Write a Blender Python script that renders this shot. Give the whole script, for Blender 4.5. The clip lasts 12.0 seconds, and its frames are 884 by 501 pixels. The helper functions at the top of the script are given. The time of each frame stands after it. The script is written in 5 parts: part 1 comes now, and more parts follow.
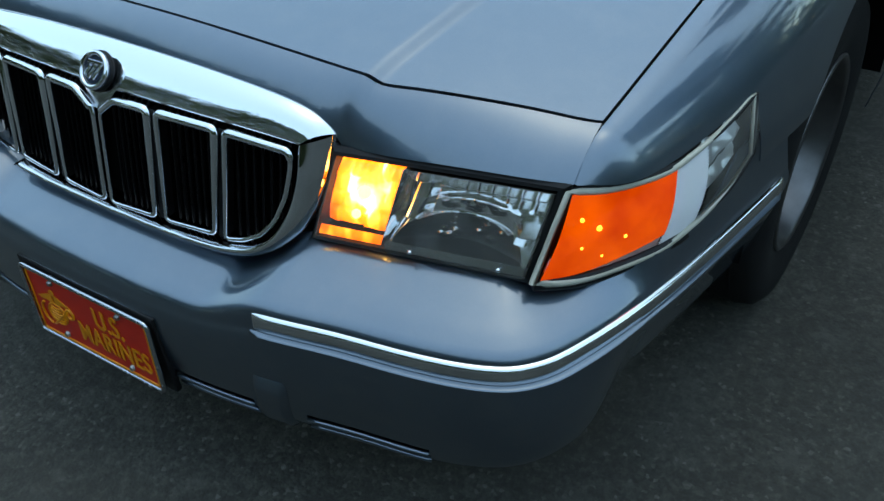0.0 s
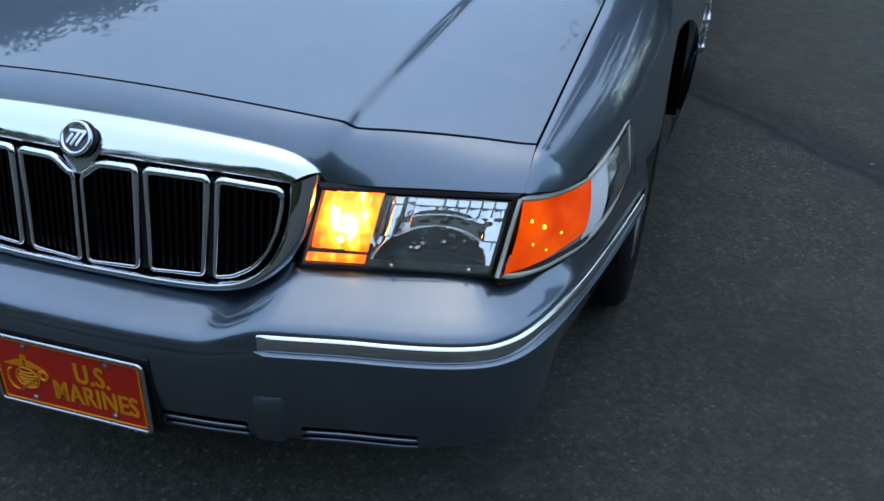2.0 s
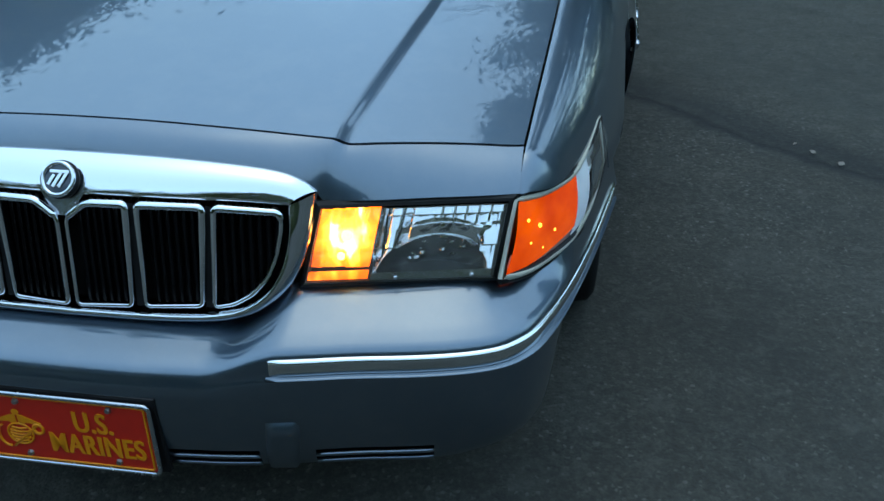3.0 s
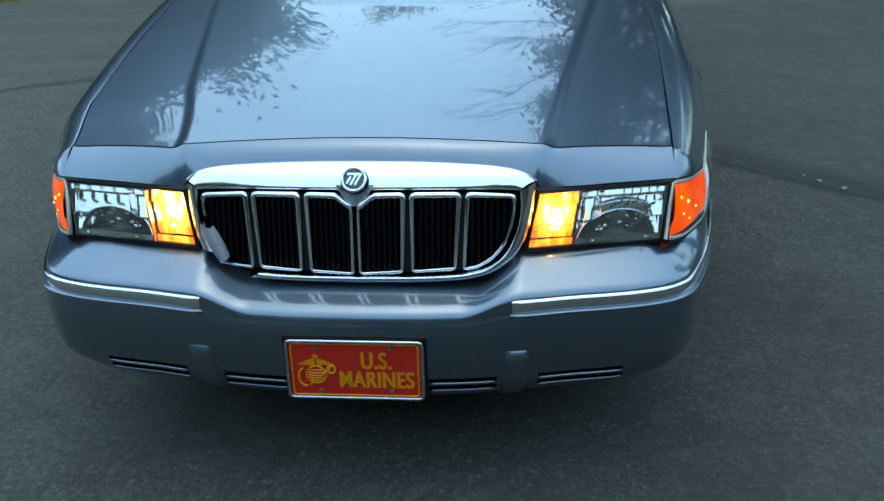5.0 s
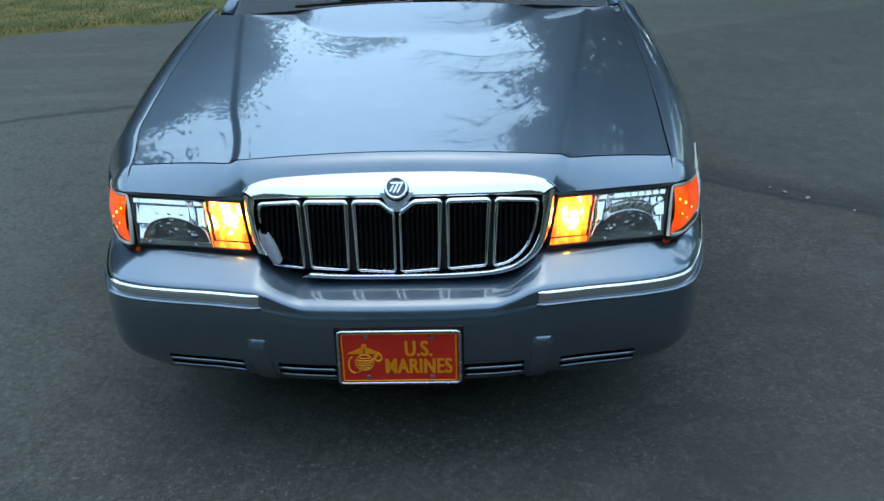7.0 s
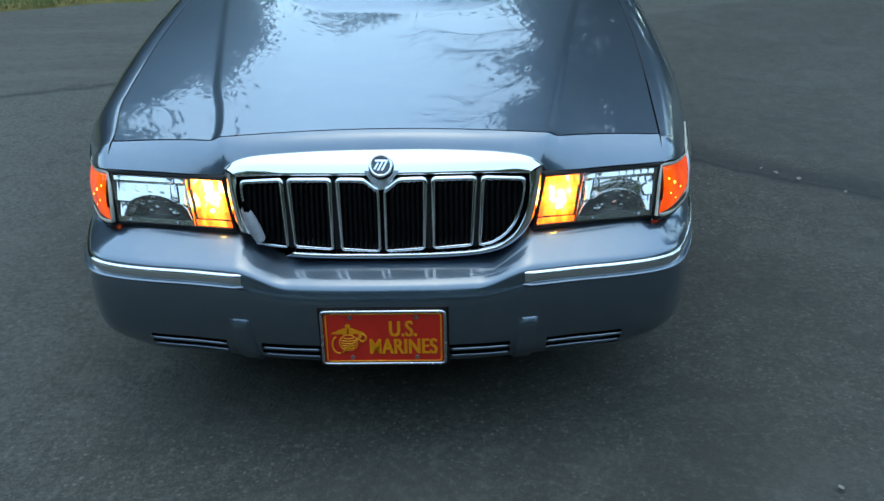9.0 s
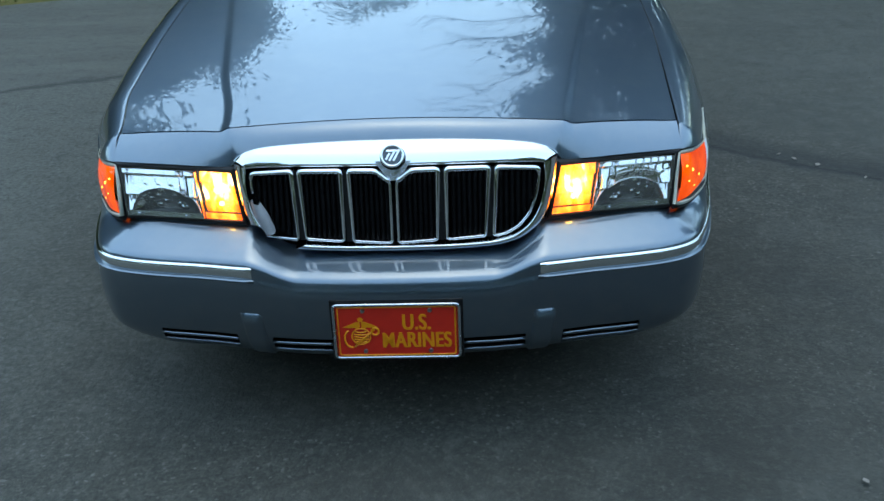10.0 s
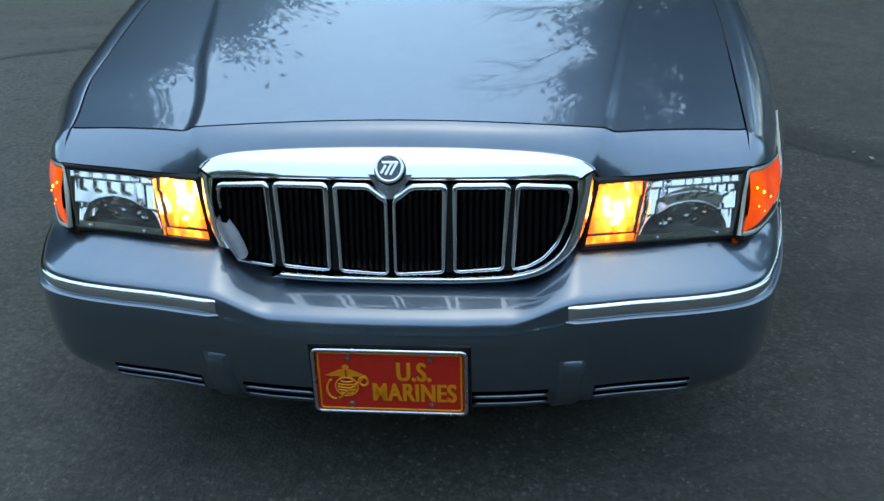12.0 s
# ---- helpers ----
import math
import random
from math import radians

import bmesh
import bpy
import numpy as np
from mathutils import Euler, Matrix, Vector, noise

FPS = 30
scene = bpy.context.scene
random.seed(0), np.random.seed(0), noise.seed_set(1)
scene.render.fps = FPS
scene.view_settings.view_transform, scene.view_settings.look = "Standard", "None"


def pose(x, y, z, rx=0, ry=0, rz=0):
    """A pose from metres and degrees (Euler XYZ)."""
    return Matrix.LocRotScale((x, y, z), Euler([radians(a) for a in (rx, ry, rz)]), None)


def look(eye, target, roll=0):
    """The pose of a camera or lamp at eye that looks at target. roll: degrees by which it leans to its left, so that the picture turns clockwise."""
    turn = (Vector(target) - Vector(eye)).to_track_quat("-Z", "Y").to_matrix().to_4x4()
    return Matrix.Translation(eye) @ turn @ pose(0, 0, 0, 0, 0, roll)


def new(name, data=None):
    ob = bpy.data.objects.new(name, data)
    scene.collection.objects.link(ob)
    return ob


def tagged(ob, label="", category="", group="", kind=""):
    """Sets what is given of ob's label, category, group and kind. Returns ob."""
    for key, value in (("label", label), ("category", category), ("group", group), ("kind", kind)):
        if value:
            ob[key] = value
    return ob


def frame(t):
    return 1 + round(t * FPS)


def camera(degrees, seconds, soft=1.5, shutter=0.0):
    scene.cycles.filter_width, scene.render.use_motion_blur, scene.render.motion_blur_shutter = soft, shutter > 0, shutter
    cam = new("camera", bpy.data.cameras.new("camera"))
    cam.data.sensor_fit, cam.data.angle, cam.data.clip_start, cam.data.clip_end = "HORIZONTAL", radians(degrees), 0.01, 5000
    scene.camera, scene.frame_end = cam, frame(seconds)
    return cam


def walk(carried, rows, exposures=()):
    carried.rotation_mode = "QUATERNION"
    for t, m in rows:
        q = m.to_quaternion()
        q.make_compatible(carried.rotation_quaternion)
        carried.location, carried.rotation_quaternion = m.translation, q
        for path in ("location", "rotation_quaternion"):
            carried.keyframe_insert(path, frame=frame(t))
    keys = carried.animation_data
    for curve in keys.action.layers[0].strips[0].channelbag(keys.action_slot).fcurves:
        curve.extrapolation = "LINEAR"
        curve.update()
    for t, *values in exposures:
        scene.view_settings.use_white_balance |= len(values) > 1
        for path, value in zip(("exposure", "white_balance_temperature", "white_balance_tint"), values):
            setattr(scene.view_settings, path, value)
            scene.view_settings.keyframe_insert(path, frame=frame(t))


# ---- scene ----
cam = camera(52.7, 12.0)
PATH = [
    (0, (1.127, -0.59, 1.393), (0.252, 0.672, 0.112), -3.8),
    (0.5, (1.039, -0.716, 1.42), (0.409, 0.735, 0.195), -3.4),
    (1, (0.991, -0.872, 1.435), (0.513, 0.673, 0.257), -0.6),
    (1.5, (0.973, -0.964, 1.447), (0.515, 0.616, 0.309), 0.3),
    (2, (0.961, -0.977, 1.45), (0.504, 0.616, 0.33), 1.0),
    (2.5, (0.914, -0.981, 1.432), (0.466, 0.6, 0.292), -1.1),
    (2.7, (0.876, -0.988, 1.436), (0.526, 0.627, 0.31), -1.1),
    (4.3, (0.524, -1.474, 1.467), (0.364, 0.288, 0.534), -0.2),
    (4.5, (0.477, -1.542, 1.472), (0.297, 0.223, 0.549), -0.9),
    (5, (0.363, -1.71, 1.525), (0.202, 0.066, 0.62), -1.8),
    (5.5, (0.249, -1.841, 1.543), (0.184, -0.055, 0.645), -2.7),
    (6, (0.222, -1.945, 1.568), (0.18, -0.155, 0.677), -1.7),
    (6.5, (0.196, -1.989, 1.575), (0.134, -0.188, 0.707), -2.4),
    (7, (0.187, -1.994, 1.578), (0.124, -0.183, 0.732), -1.7),
    (8.8, (0.204, -1.977, 1.562), (0.131, -0.176, 0.696), -1.9),
    (9, (0.206, -1.967, 1.56), (0.158, -0.174, 0.675), -1.3),
    (9.5, (0.206, -1.947, 1.555), (0.13, -0.151, 0.677), -2.1),
    (10, (0.202, -1.925, 1.546), (0.126, -0.144, 0.64), -2.2),
    (10.5, (0.212, -1.888, 1.537), (0.164, -0.111, 0.62), -2.4),
    (11, (0.247, -1.745, 1.518), (0.158, 0.03, 0.601), -2.4),
    (11.5, (0.288, -1.598, 1.505), (0.144, 0.159, 0.562), -0.8),
    (12, (0.258, -1.48, 1.481), (0.089, 0.259, 0.508), -1.9),
]
walk(cam, [(t, look(eye, target, roll)) for t, eye, target, roll in PATH], [(0, 1.55, 7400, -9), (0.5, 1.42, 7200, -11), (1, 1.38, 6800, -22), (1.5, 1.52, 6900, -12), (2, 1.6, 7200, 3), (2.5, 1.52, 6700, -10), (4.5, 1.89, 6800, -14), (5.5, 1.98, 7050, -9), (7, 2.04, 7150, -7), (10, 2.0, 7000, -9), (12, 1.9, 7150, -5)])

# ---------------------------------------------------------------- daylight
SUN_UP, SUN_ROUND = radians(80), radians(-6)
world = bpy.data.worlds.new("sky")
scene.world = world
world.use_nodes = True
wn = world.node_tree.nodes
sky = wn.new("ShaderNodeTexSky")
sky.sky_type, sky.sun_disc, sky.sun_elevation, sky.sun_rotation = "NISHITA", False, SUN_UP, SUN_ROUND
sky.air_density, sky.dust_density, sky.ozone_density = 1.0, 0.45, 1.0
wn["Background"].inputs["Strength"].default_value = 0.15
world.node_tree.links.new(sky.outputs[0], wn["Background"].inputs["Color"])
sun = new("sun", bpy.data.lights.new("sun", "SUN"))
sun.data.energy, sun.data.angle, sun.data.color = 0.2, radians(175), (1.0, 0.96, 0.9)
sun.matrix_world = look((30 * math.sin(SUN_ROUND) * math.cos(SUN_UP), 30 * math.cos(SUN_ROUND) * math.cos(SUN_UP), 30 * math.sin(SUN_UP)), (0, 0, 0))
# ---------------------------------------------------------------- helpers
def pchip(xs, ys):
    """A smooth curve through points that does not overshoot."""
    xs, ys = np.array(xs, float), np.array(ys, float)
    h, d = np.diff(xs), np.diff(ys) / np.diff(xs)
    m = np.zeros(len(xs))
    m[0], m[-1] = d[0], d[-1]
    for i in range(1, len(xs) - 1):
        if d[i - 1] * d[i] > 0:
            w1, w2 = 2 * h[i] + h[i - 1], h[i] + 2 * h[i - 1]
            m[i] = (w1 + w2) / (w1 / d[i - 1] + w2 / d[i])

    def f(x):
        x = min(max(x, xs[0]), xs[-1])
        i = min(int(np.searchsorted(xs, x, "right")) - 1, len(xs) - 2)
        t = (x - xs[i]) / h[i]
        return float(ys[i] * (1 + 2 * t) * (1 - t) ** 2 + m[i] * h[i] * t * (1 - t) ** 2 + ys[i + 1] * t * t * (3 - 2 * t) + m[i + 1] * h[i] * t * t * (t - 1))

    return f


def spline(pts):
    """A smooth curve through points in space, by chord length: f(0..1)."""
    p = np.array(pts, float)
    s = np.r_[0, np.cumsum(np.linalg.norm(np.diff(p, axis=0), axis=1))]
    s /= s[-1]
    fs = [pchip(s, p[:, k]) for k in range(p.shape[1])]
    return lambda t: Vector([f(t) for f in fs])


def smooth(a, b, x):
    t = min(max((x - a) / (b - a), 0), 1)
    return t * t * (3 - 2 * t)


def mesh_of(name, verts, faces, smoothed=True):
    me = bpy.data.meshes.new(name)
    me.from_pydata([tuple(v) for v in verts], [], faces)
    me.update()
    if smoothed:
        me.polygons.foreach_set("use_smooth", [True] * len(me.polygons))
    return me


def part(name, bm, material, parent=None, label=""):
    """One mesh object, from a bmesh or a mesh, under a thing or a part."""
    if isinstance(bm, bmesh.types.BMesh):
        me = bpy.data.meshes.new(name)
        bm.to_mesh(me)
        bm.free()
    else:
        me = bm
    ob = new(name, me)
    if material:
        me.materials.append(material)
    if parent:
        ob.parent = parent
    return tagged(ob, label)


def grid(name, rows, flip=False, keep=None, loop=False, smoothed=True):
    """A sheet over rows of points. keep(i, j): whether a quad is there."""
    n, m = len(rows), len(rows[0])
    faces = []
    for i in range(n - 1):
        for j in range(m if loop else m - 1):
            if keep and not keep(i, j):
                continue
            k = (j + 1) % m
            f = (i * m + j, i * m + k, (i + 1) * m + k, (i + 1) * m + j)
            faces.append(f[::-1] if flip else f)
    return mesh_of(name, [p for r in rows for p in r], faces, smoothed)


def thick(ob, t, offset=-1.0):
    s = ob.modifiers.new("thickness", "SOLIDIFY")
    s.thickness, s.offset = t, offset
    e = ob.modifiers.new("crisp_rim", "EDGE_SPLIT")
    e.split_angle, e.use_edge_sharp = radians(50), False
    return ob


def tube(pts, r, closed=False, sides=8, squash=1.0):
    """A bent rod through points. r: its radius, or one for each point."""
    pts = [Vector(p) for p in pts]
    n = len(pts)
    bm = bmesh.new()
    rings = []
    up = None
    for i, p in enumerate(pts):
        a = pts[(i - 1) % n] if closed or i else p
        b = pts[(i + 1) % n] if closed or i < n - 1 else p
        d = (b - a).normalized()
        if up is None:
            up = d.orthogonal().normalized()
        up = (up - d * up.dot(d)).normalized()
        side = d.cross(up)
        rr = r[i] if isinstance(r, (list, tuple)) else r
        rings.append([bm.verts.new(p + rr * (math.cos(2 * math.pi * k / sides) * up + squash * math.sin(2 * math.pi * k / sides) * side)) for k in range(sides)])
    for i in range(n if closed else n - 1):
        for k in range(sides):
            f = bm.faces.new((rings[i][k], rings[i][(k + 1) % sides], rings[(i + 1) % n][(k + 1) % sides], rings[(i + 1) % n][k]))
            f.smooth = True
    if not closed:
        bm.faces.new(rings[0][::-1])
        bm.faces.new(rings[-1])
    bmesh.ops.recalc_face_normals(bm, faces=bm.faces)
    return bm


def block(w, d, h, bevel=0.003, at=(0, 0, 0), segments=2):
    """A box with rounded edges round a place."""
    bm = bmesh.new()
    bmesh.ops.create_cube(bm, size=1, matrix=Matrix.Translation(at) @ Matrix.Diagonal((w, d, h, 1)))
    if bevel:
        bmesh.ops.bevel(bm, geom=bm.edges[:], offset=bevel, segments=segments, affect="EDGES", profile=0.5)
    return bm


def lathe(profile, n=48):
    """A turned body round the x axis from (x, radius) points."""
    rows = [[Vector((x, r * math.cos(2 * math.pi * k / n), r * math.sin(2 * math.pi * k / n))) for k in range(n)] for x, r in profile]
    return rows


def rounded(pts, r, steps=5, closed=True):
    """A plane outline with rounded corners."""
    out = []
    n = len(pts)
    for i in range(n):
        p = Vector(pts[i])
        if not closed and i in (0, n - 1):
            out.append(p)
            continue
        a, b = Vector(pts[i - 1]), Vector(pts[(i + 1) % n])
        ra = min(r, (a - p).length * 0.45)
        rb = min(r, (b - p).length * 0.45)
        p0, p1 = p + (a - p).normalized() * ra, p + (b - p).normalized() * rb
        for k in range(steps + 1):
            t = k / steps
            out.append(p0 * (1 - t) ** 2 + p * 2 * t * (1 - t) + p1 * t * t)
    return out


def empty(name, label, category, at=(0, 0, 0), group="", kind=""):
    e = new(name)
    e.location = at
    return tagged(e, label, category, group, kind)

# ---------------------------------------------------------------- materials
def material(name, color, rough=0.5, metal=0.0, coat=0.0, coat_rough=0.03, spec=0.5):
    m = bpy.data.materials.new(name)
    m.use_nodes = True
    b = m.node_tree.nodes["Principled BSDF"]
    b.inputs["Base Color"].default_value = (*color, 1)
    b.inputs["Roughness"].default_value = rough
    b.inputs["Metallic"].default_value = metal
    b.inputs["Coat Weight"].default_value = coat
    b.inputs["Coat Roughness"].default_value = coat_rough
    b.inputs["Specular IOR Level"].default_value = spec
    return m


def node(m, kind, **sets):
    n = m.node_tree.nodes.new(kind)
    for k, v in sets.items():
        n.inputs[k.replace("_", " ")].default_value = v
    return n


def wire(m, a, b):
    m.node_tree.links.new(a, b)


def coords(m, scale=(1, 1, 1)):
    c = m.node_tree.nodes.new("ShaderNodeTexCoord")
    s = m.node_tree.nodes.new("ShaderNodeMapping")
    s.inputs["Scale"].default_value = scale
    wire(m, c.outputs["Object"], s.inputs["Vector"])
    return s.outputs["Vector"]


def ramp(m, source, stops):
    r = m.node_tree.nodes.new("ShaderNodeValToRGB")
    while len(r.color_ramp.elements) < len(stops):
        r.color_ramp.elements.new(0.5)
    for e, (p, c) in zip(r.color_ramp.elements, stops):
        e.position, e.color = p, (*c, 1)
    wire(m, source, r.inputs["Fac"])
    return r.outputs["Color"]


def noise_of(m, scale, detail=4.0, rough=0.6, vector=None):
    n = node(m, "ShaderNodeTexNoise", Scale=scale, Detail=detail, Roughness=rough)
    wire(m, vector or coords(m), n.inputs["Vector"])
    return n.outputs["Fac"]


def bump(m, height, strength, distance, into=None):
    b = node(m, "ShaderNodeBump", Strength=strength, Distance=distance)
    wire(m, height, b.inputs["Height"])
    if into:
        wire(m, into, b.inputs["Normal"])
    wire(m, b.outputs["Normal"], m.node_tree.nodes["Principled BSDF"].inputs["Normal"])
    return b.outputs["Normal"]


def mixed(m, fac, a, b):
    x = m.node_tree.nodes.new("ShaderNodeMix")
    x.data_type = "RGBA"
    for sock, v in ((x.inputs[0], fac), (x.inputs[6], a), (x.inputs[7], b)):
        if isinstance(v, (int, float)):
            sock.default_value = v
        elif isinstance(v, tuple):
            sock.default_value = (*v, 1)
        else:
            wire(m, v, sock)
    return x.outputs[2]


def maths(m, op, a, b=0.0, clamp=False):
    x = m.node_tree.nodes.new("ShaderNodeMath")
    x.operation, x.use_clamp = op, clamp
    for sock, v in zip(x.inputs, (a, b)):
        if isinstance(v, (int, float)):
            sock.default_value = v
        else:
            wire(m, v, sock)
    return x.outputs[0]


def bsdf(m):
    return m.node_tree.nodes["Principled BSDF"]


# blue-grey metallic paint under clear coat, with fine flake, road dust and tiny chips
PAINT = material("car_paint", (0.13, 0.16, 0.2), 0.36, 0.95, 1.0, 0.015)
bsdf(PAINT).inputs["Coat IOR"].default_value = 1.85
flake = noise_of(PAINT, 900, 2)
dust = noise_of(PAINT, 9, 6, 0.65)
tint = mixed(PAINT, flake, (0.093, 0.129, 0.170), (0.123, 0.166, 0.213))
wire(PAINT, mixed(PAINT, ramp(PAINT, dust, [(0.45, (0, 0, 0)), (0.8, (0.16, 0.16, 0.16))]), tint, (0.25, 0.25, 0.24)), bsdf(PAINT).inputs["Base Color"])
wire(PAINT, ramp(PAINT, dust, [(0.35, (0.012,) * 3), (0.8, (0.05,) * 3)]), bsdf(PAINT).inputs["Coat Roughness"])

CHROME = material("chrome", (0.82, 0.84, 0.86), 0.05, 1.0)
wire(CHROME, ramp(CHROME, noise_of(CHROME, 30, 6), [(0.4, (0.035,) * 3), (0.75, (0.13,) * 3)]), bsdf(CHROME).inputs["Roughness"])
CHROME_DULL = material("dull_chrome", (0.55, 0.57, 0.6), 0.2, 1.0)
wire(CHROME_DULL, ramp(CHROME_DULL, noise_of(CHROME_DULL, 60, 6), [(0.35, (0.12,) * 3), (0.75, (0.34,) * 3)]), bsdf(CHROME_DULL).inputs["Roughness"])
BLACK = material("black_plastic", (0.007, 0.007, 0.0075), 0.45, spec=0.3)
wire(BLACK, ramp(BLACK, noise_of(BLACK, 25, 5), [(0.3, (0.35,) * 3), (0.8, (0.65,) * 3)]), bsdf(BLACK).inputs["Roughness"])
SLAT = material("black_slat", (0.005, 0.005, 0.0055), 0.4, spec=0.12)
wire(SLAT, ramp(SLAT, noise_of(SLAT, 40, 5), [(0.3, (0.25,) * 3), (0.8, (0.6,) * 3)]), bsdf(SLAT).inputs["Roughness"])
# near-black colour that stands in for shade in gaps, openings and hollows
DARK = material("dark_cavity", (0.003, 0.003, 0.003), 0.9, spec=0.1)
RUBBER = material("tyre_rubber", (0.01, 0.01, 0.01), 0.85, spec=0.2)
bump(RUBBER, noise_of(RUBBER, 120, 4), 0.3, 0.002)
wire(RUBBER, mixed(RUBBER, noise_of(RUBBER, 14, 5), (0.006, 0.006, 0.006), (0.014, 0.0135, 0.013)), bsdf(RUBBER).inputs["Base Color"])
ALLOY = material("wheel_alloy", (0.5, 0.5, 0.5), 0.35, 0.9)
wire(ALLOY, mixed(ALLOY, noise_of(ALLOY, 20, 5), (0.17, 0.17, 0.175), (0.08, 0.078, 0.075)), bsdf(ALLOY).inputs["Base Color"])
CREAM = material("aged_lens_rim", (0.7, 0.69, 0.58), 0.3)
wire(CREAM, mixed(CREAM, noise_of(CREAM, 40, 5), (0.56, 0.55, 0.46), (0.42, 0.41, 0.33)), bsdf(CREAM).inputs["Base Color"])
BROKEN = material("bare_plastic", (0.36, 0.37, 0.38), 0.55)
wire(BROKEN, mixed(BROKEN, noise_of(BROKEN, 50, 6), (0.42, 0.43, 0.45), (0.25, 0.25, 0.26)), bsdf(BROKEN).inputs["Base Color"])
REFLECTOR = material("lamp_reflector", (0.94, 0.95, 0.96), 0.06, 1.0)
GREY_BOWL = material("lamp_bowl", (0.5, 0.52, 0.52), 0.16, 1.0)
SILVER = material("side_lamp_chamber", (0.75, 0.77, 0.77), 0.25, 0.3)
wire(SILVER, ramp(SILVER, noise_of(SILVER, 90, 4), [(0.3, (0.05,) * 3), (0.7, (0.25,) * 3)]), bsdf(SILVER).inputs["Roughness"])
WHITE_BAND = material("white_reflex_band", (0.93, 0.94, 0.94), 0.3)
bump(WHITE_BAND, node(WHITE_BAND, "ShaderNodeTexVoronoi", Scale=500.0).outputs["Distance"], 0.5, 0.002)
PALE_EDGE = material("pale_lens_edge", (0.55, 0.36, 0.33), 0.25)
wire(PALE_EDGE, mixed(PALE_EDGE, noise_of(PALE_EDGE, 40, 4), (0.50, 0.30, 0.27), (0.62, 0.47, 0.44)), bsdf(PALE_EDGE).inputs["Base Color"])
RED = material("plate_red", (0.42, 0.012, 0.006), 0.45)
wire(RED, mixed(RED, noise_of(RED, 30, 6), (0.64, 0.020, 0.007), (0.48, 0.015, 0.008)), bsdf(RED).inputs["Base Color"])
GOLD = material("plate_gold", (0.82, 0.30, 0.004), 0.4)
wire(GOLD, mixed(GOLD, noise_of(GOLD, 60, 5), (0.86, 0.33, 0.005), (0.70, 0.22, 0.004)), bsdf(GOLD).inputs["Base Color"])
BADGE_BLUE = material("badge_dark_blue", (0.02, 0.03, 0.05), 0.2, 0.0, 1.0)
STEEL = material("screw_steel", (0.35, 0.34, 0.33), 0.4, 1.0)
SEAT = material("dark_trim", (0.03, 0.03, 0.033), 0.8)


def clear(name, color, gloss=1.0, rough=0.02, cloudy=0.0):
    """Thin clear plastic or glass: straight through, with a mirror sheen at grazing angles."""
    m = bpy.data.materials.new(name)
    m.use_nodes = True
    t = m.node_tree
    t.nodes.remove(t.nodes["Principled BSDF"])
    see = node(m, "ShaderNodeBsdfTransparent", Color=(*color, 1))
    body = see.outputs[0]
    if cloudy:
        haze = node(m, "ShaderNodeBsdfDiffuse", Color=(0.6, 0.6, 0.55, 1))
        mx = m.node_tree.nodes.new("ShaderNodeMixShader")
        wire(m, ramp(m, noise_of(m, 18, 5), [(0.35, (cloudy * 0.4,) * 3), (0.75, (cloudy * 1.5,) * 3)]), mx.inputs[0])
        wire(m, body, mx.inputs[1])
        wire(m, haze.outputs[0], mx.inputs[2])
        body = mx.outputs[0]
    sheen = node(m, "ShaderNodeBsdfGlossy", Roughness=rough)
    f = node(m, "ShaderNodeFresnel", IOR=1.45)
    mx = m.node_tree.nodes.new("ShaderNodeMixShader")
    wire(m, maths(m, "MULTIPLY", f.outputs[0], gloss), mx.inputs[0])
    wire(m, body, mx.inputs[1])
    wire(m, sheen.outputs[0], mx.inputs[2])
    wire(m, mx.outputs[0], t.nodes["Material Output"].inputs["Surface"])
    return m


def glowing(name, stops, strength, scale, centre, reach, base=(0.6, 0.25, 0.02)):
    """Lit from within: brightest round the bulb, broken up by the optic's facets."""
    m = material(name, base, 0.25)
    v = node(m, "ShaderNodeTexVoronoi", Scale=scale)
    v.feature = "SMOOTH_F1"
    v.inputs["Smoothness"].default_value = 0.5
    wire(m, coords(m, (1.0, 0.2, 0.38)), v.inputs["Vector"])
    sep = m.node_tree.nodes.new("ShaderNodeSeparateColor")
    wire(m, v.outputs["Color"], sep.inputs[0])
    at = m.node_tree.nodes.new("ShaderNodeSeparateXYZ")
    wire(m, coords(m), at.inputs[0])
    dx = maths(m, "SUBTRACT", maths(m, "ABSOLUTE", at.outputs["X"]), centre[0])
    dz = maths(m, "SUBTRACT", at.outputs["Z"], centre[1])
    d = maths(m, "SQRT", maths(m, "ADD", maths(m, "MULTIPLY", dx, dx), maths(m, "MULTIPLY", dz, dz)))
    near = maths(m, "SUBTRACT", 1.0, maths(m, "DIVIDE", d, reach), True)
    grain = maths(m, "ADD", maths(m, "MULTIPLY", sep.outputs[0], 0.42), maths(m, "MULTIPLY", noise_of(m, scale * 0.45, 3), 0.42))
    c = ramp(m, maths(m, "ADD", maths(m, "MULTIPLY", near, 0.52), grain), stops)
    wire(m, c, bsdf(m).inputs["Emission Color"])
    bsdf(m).inputs["Emission Strength"].default_value = strength
    return m


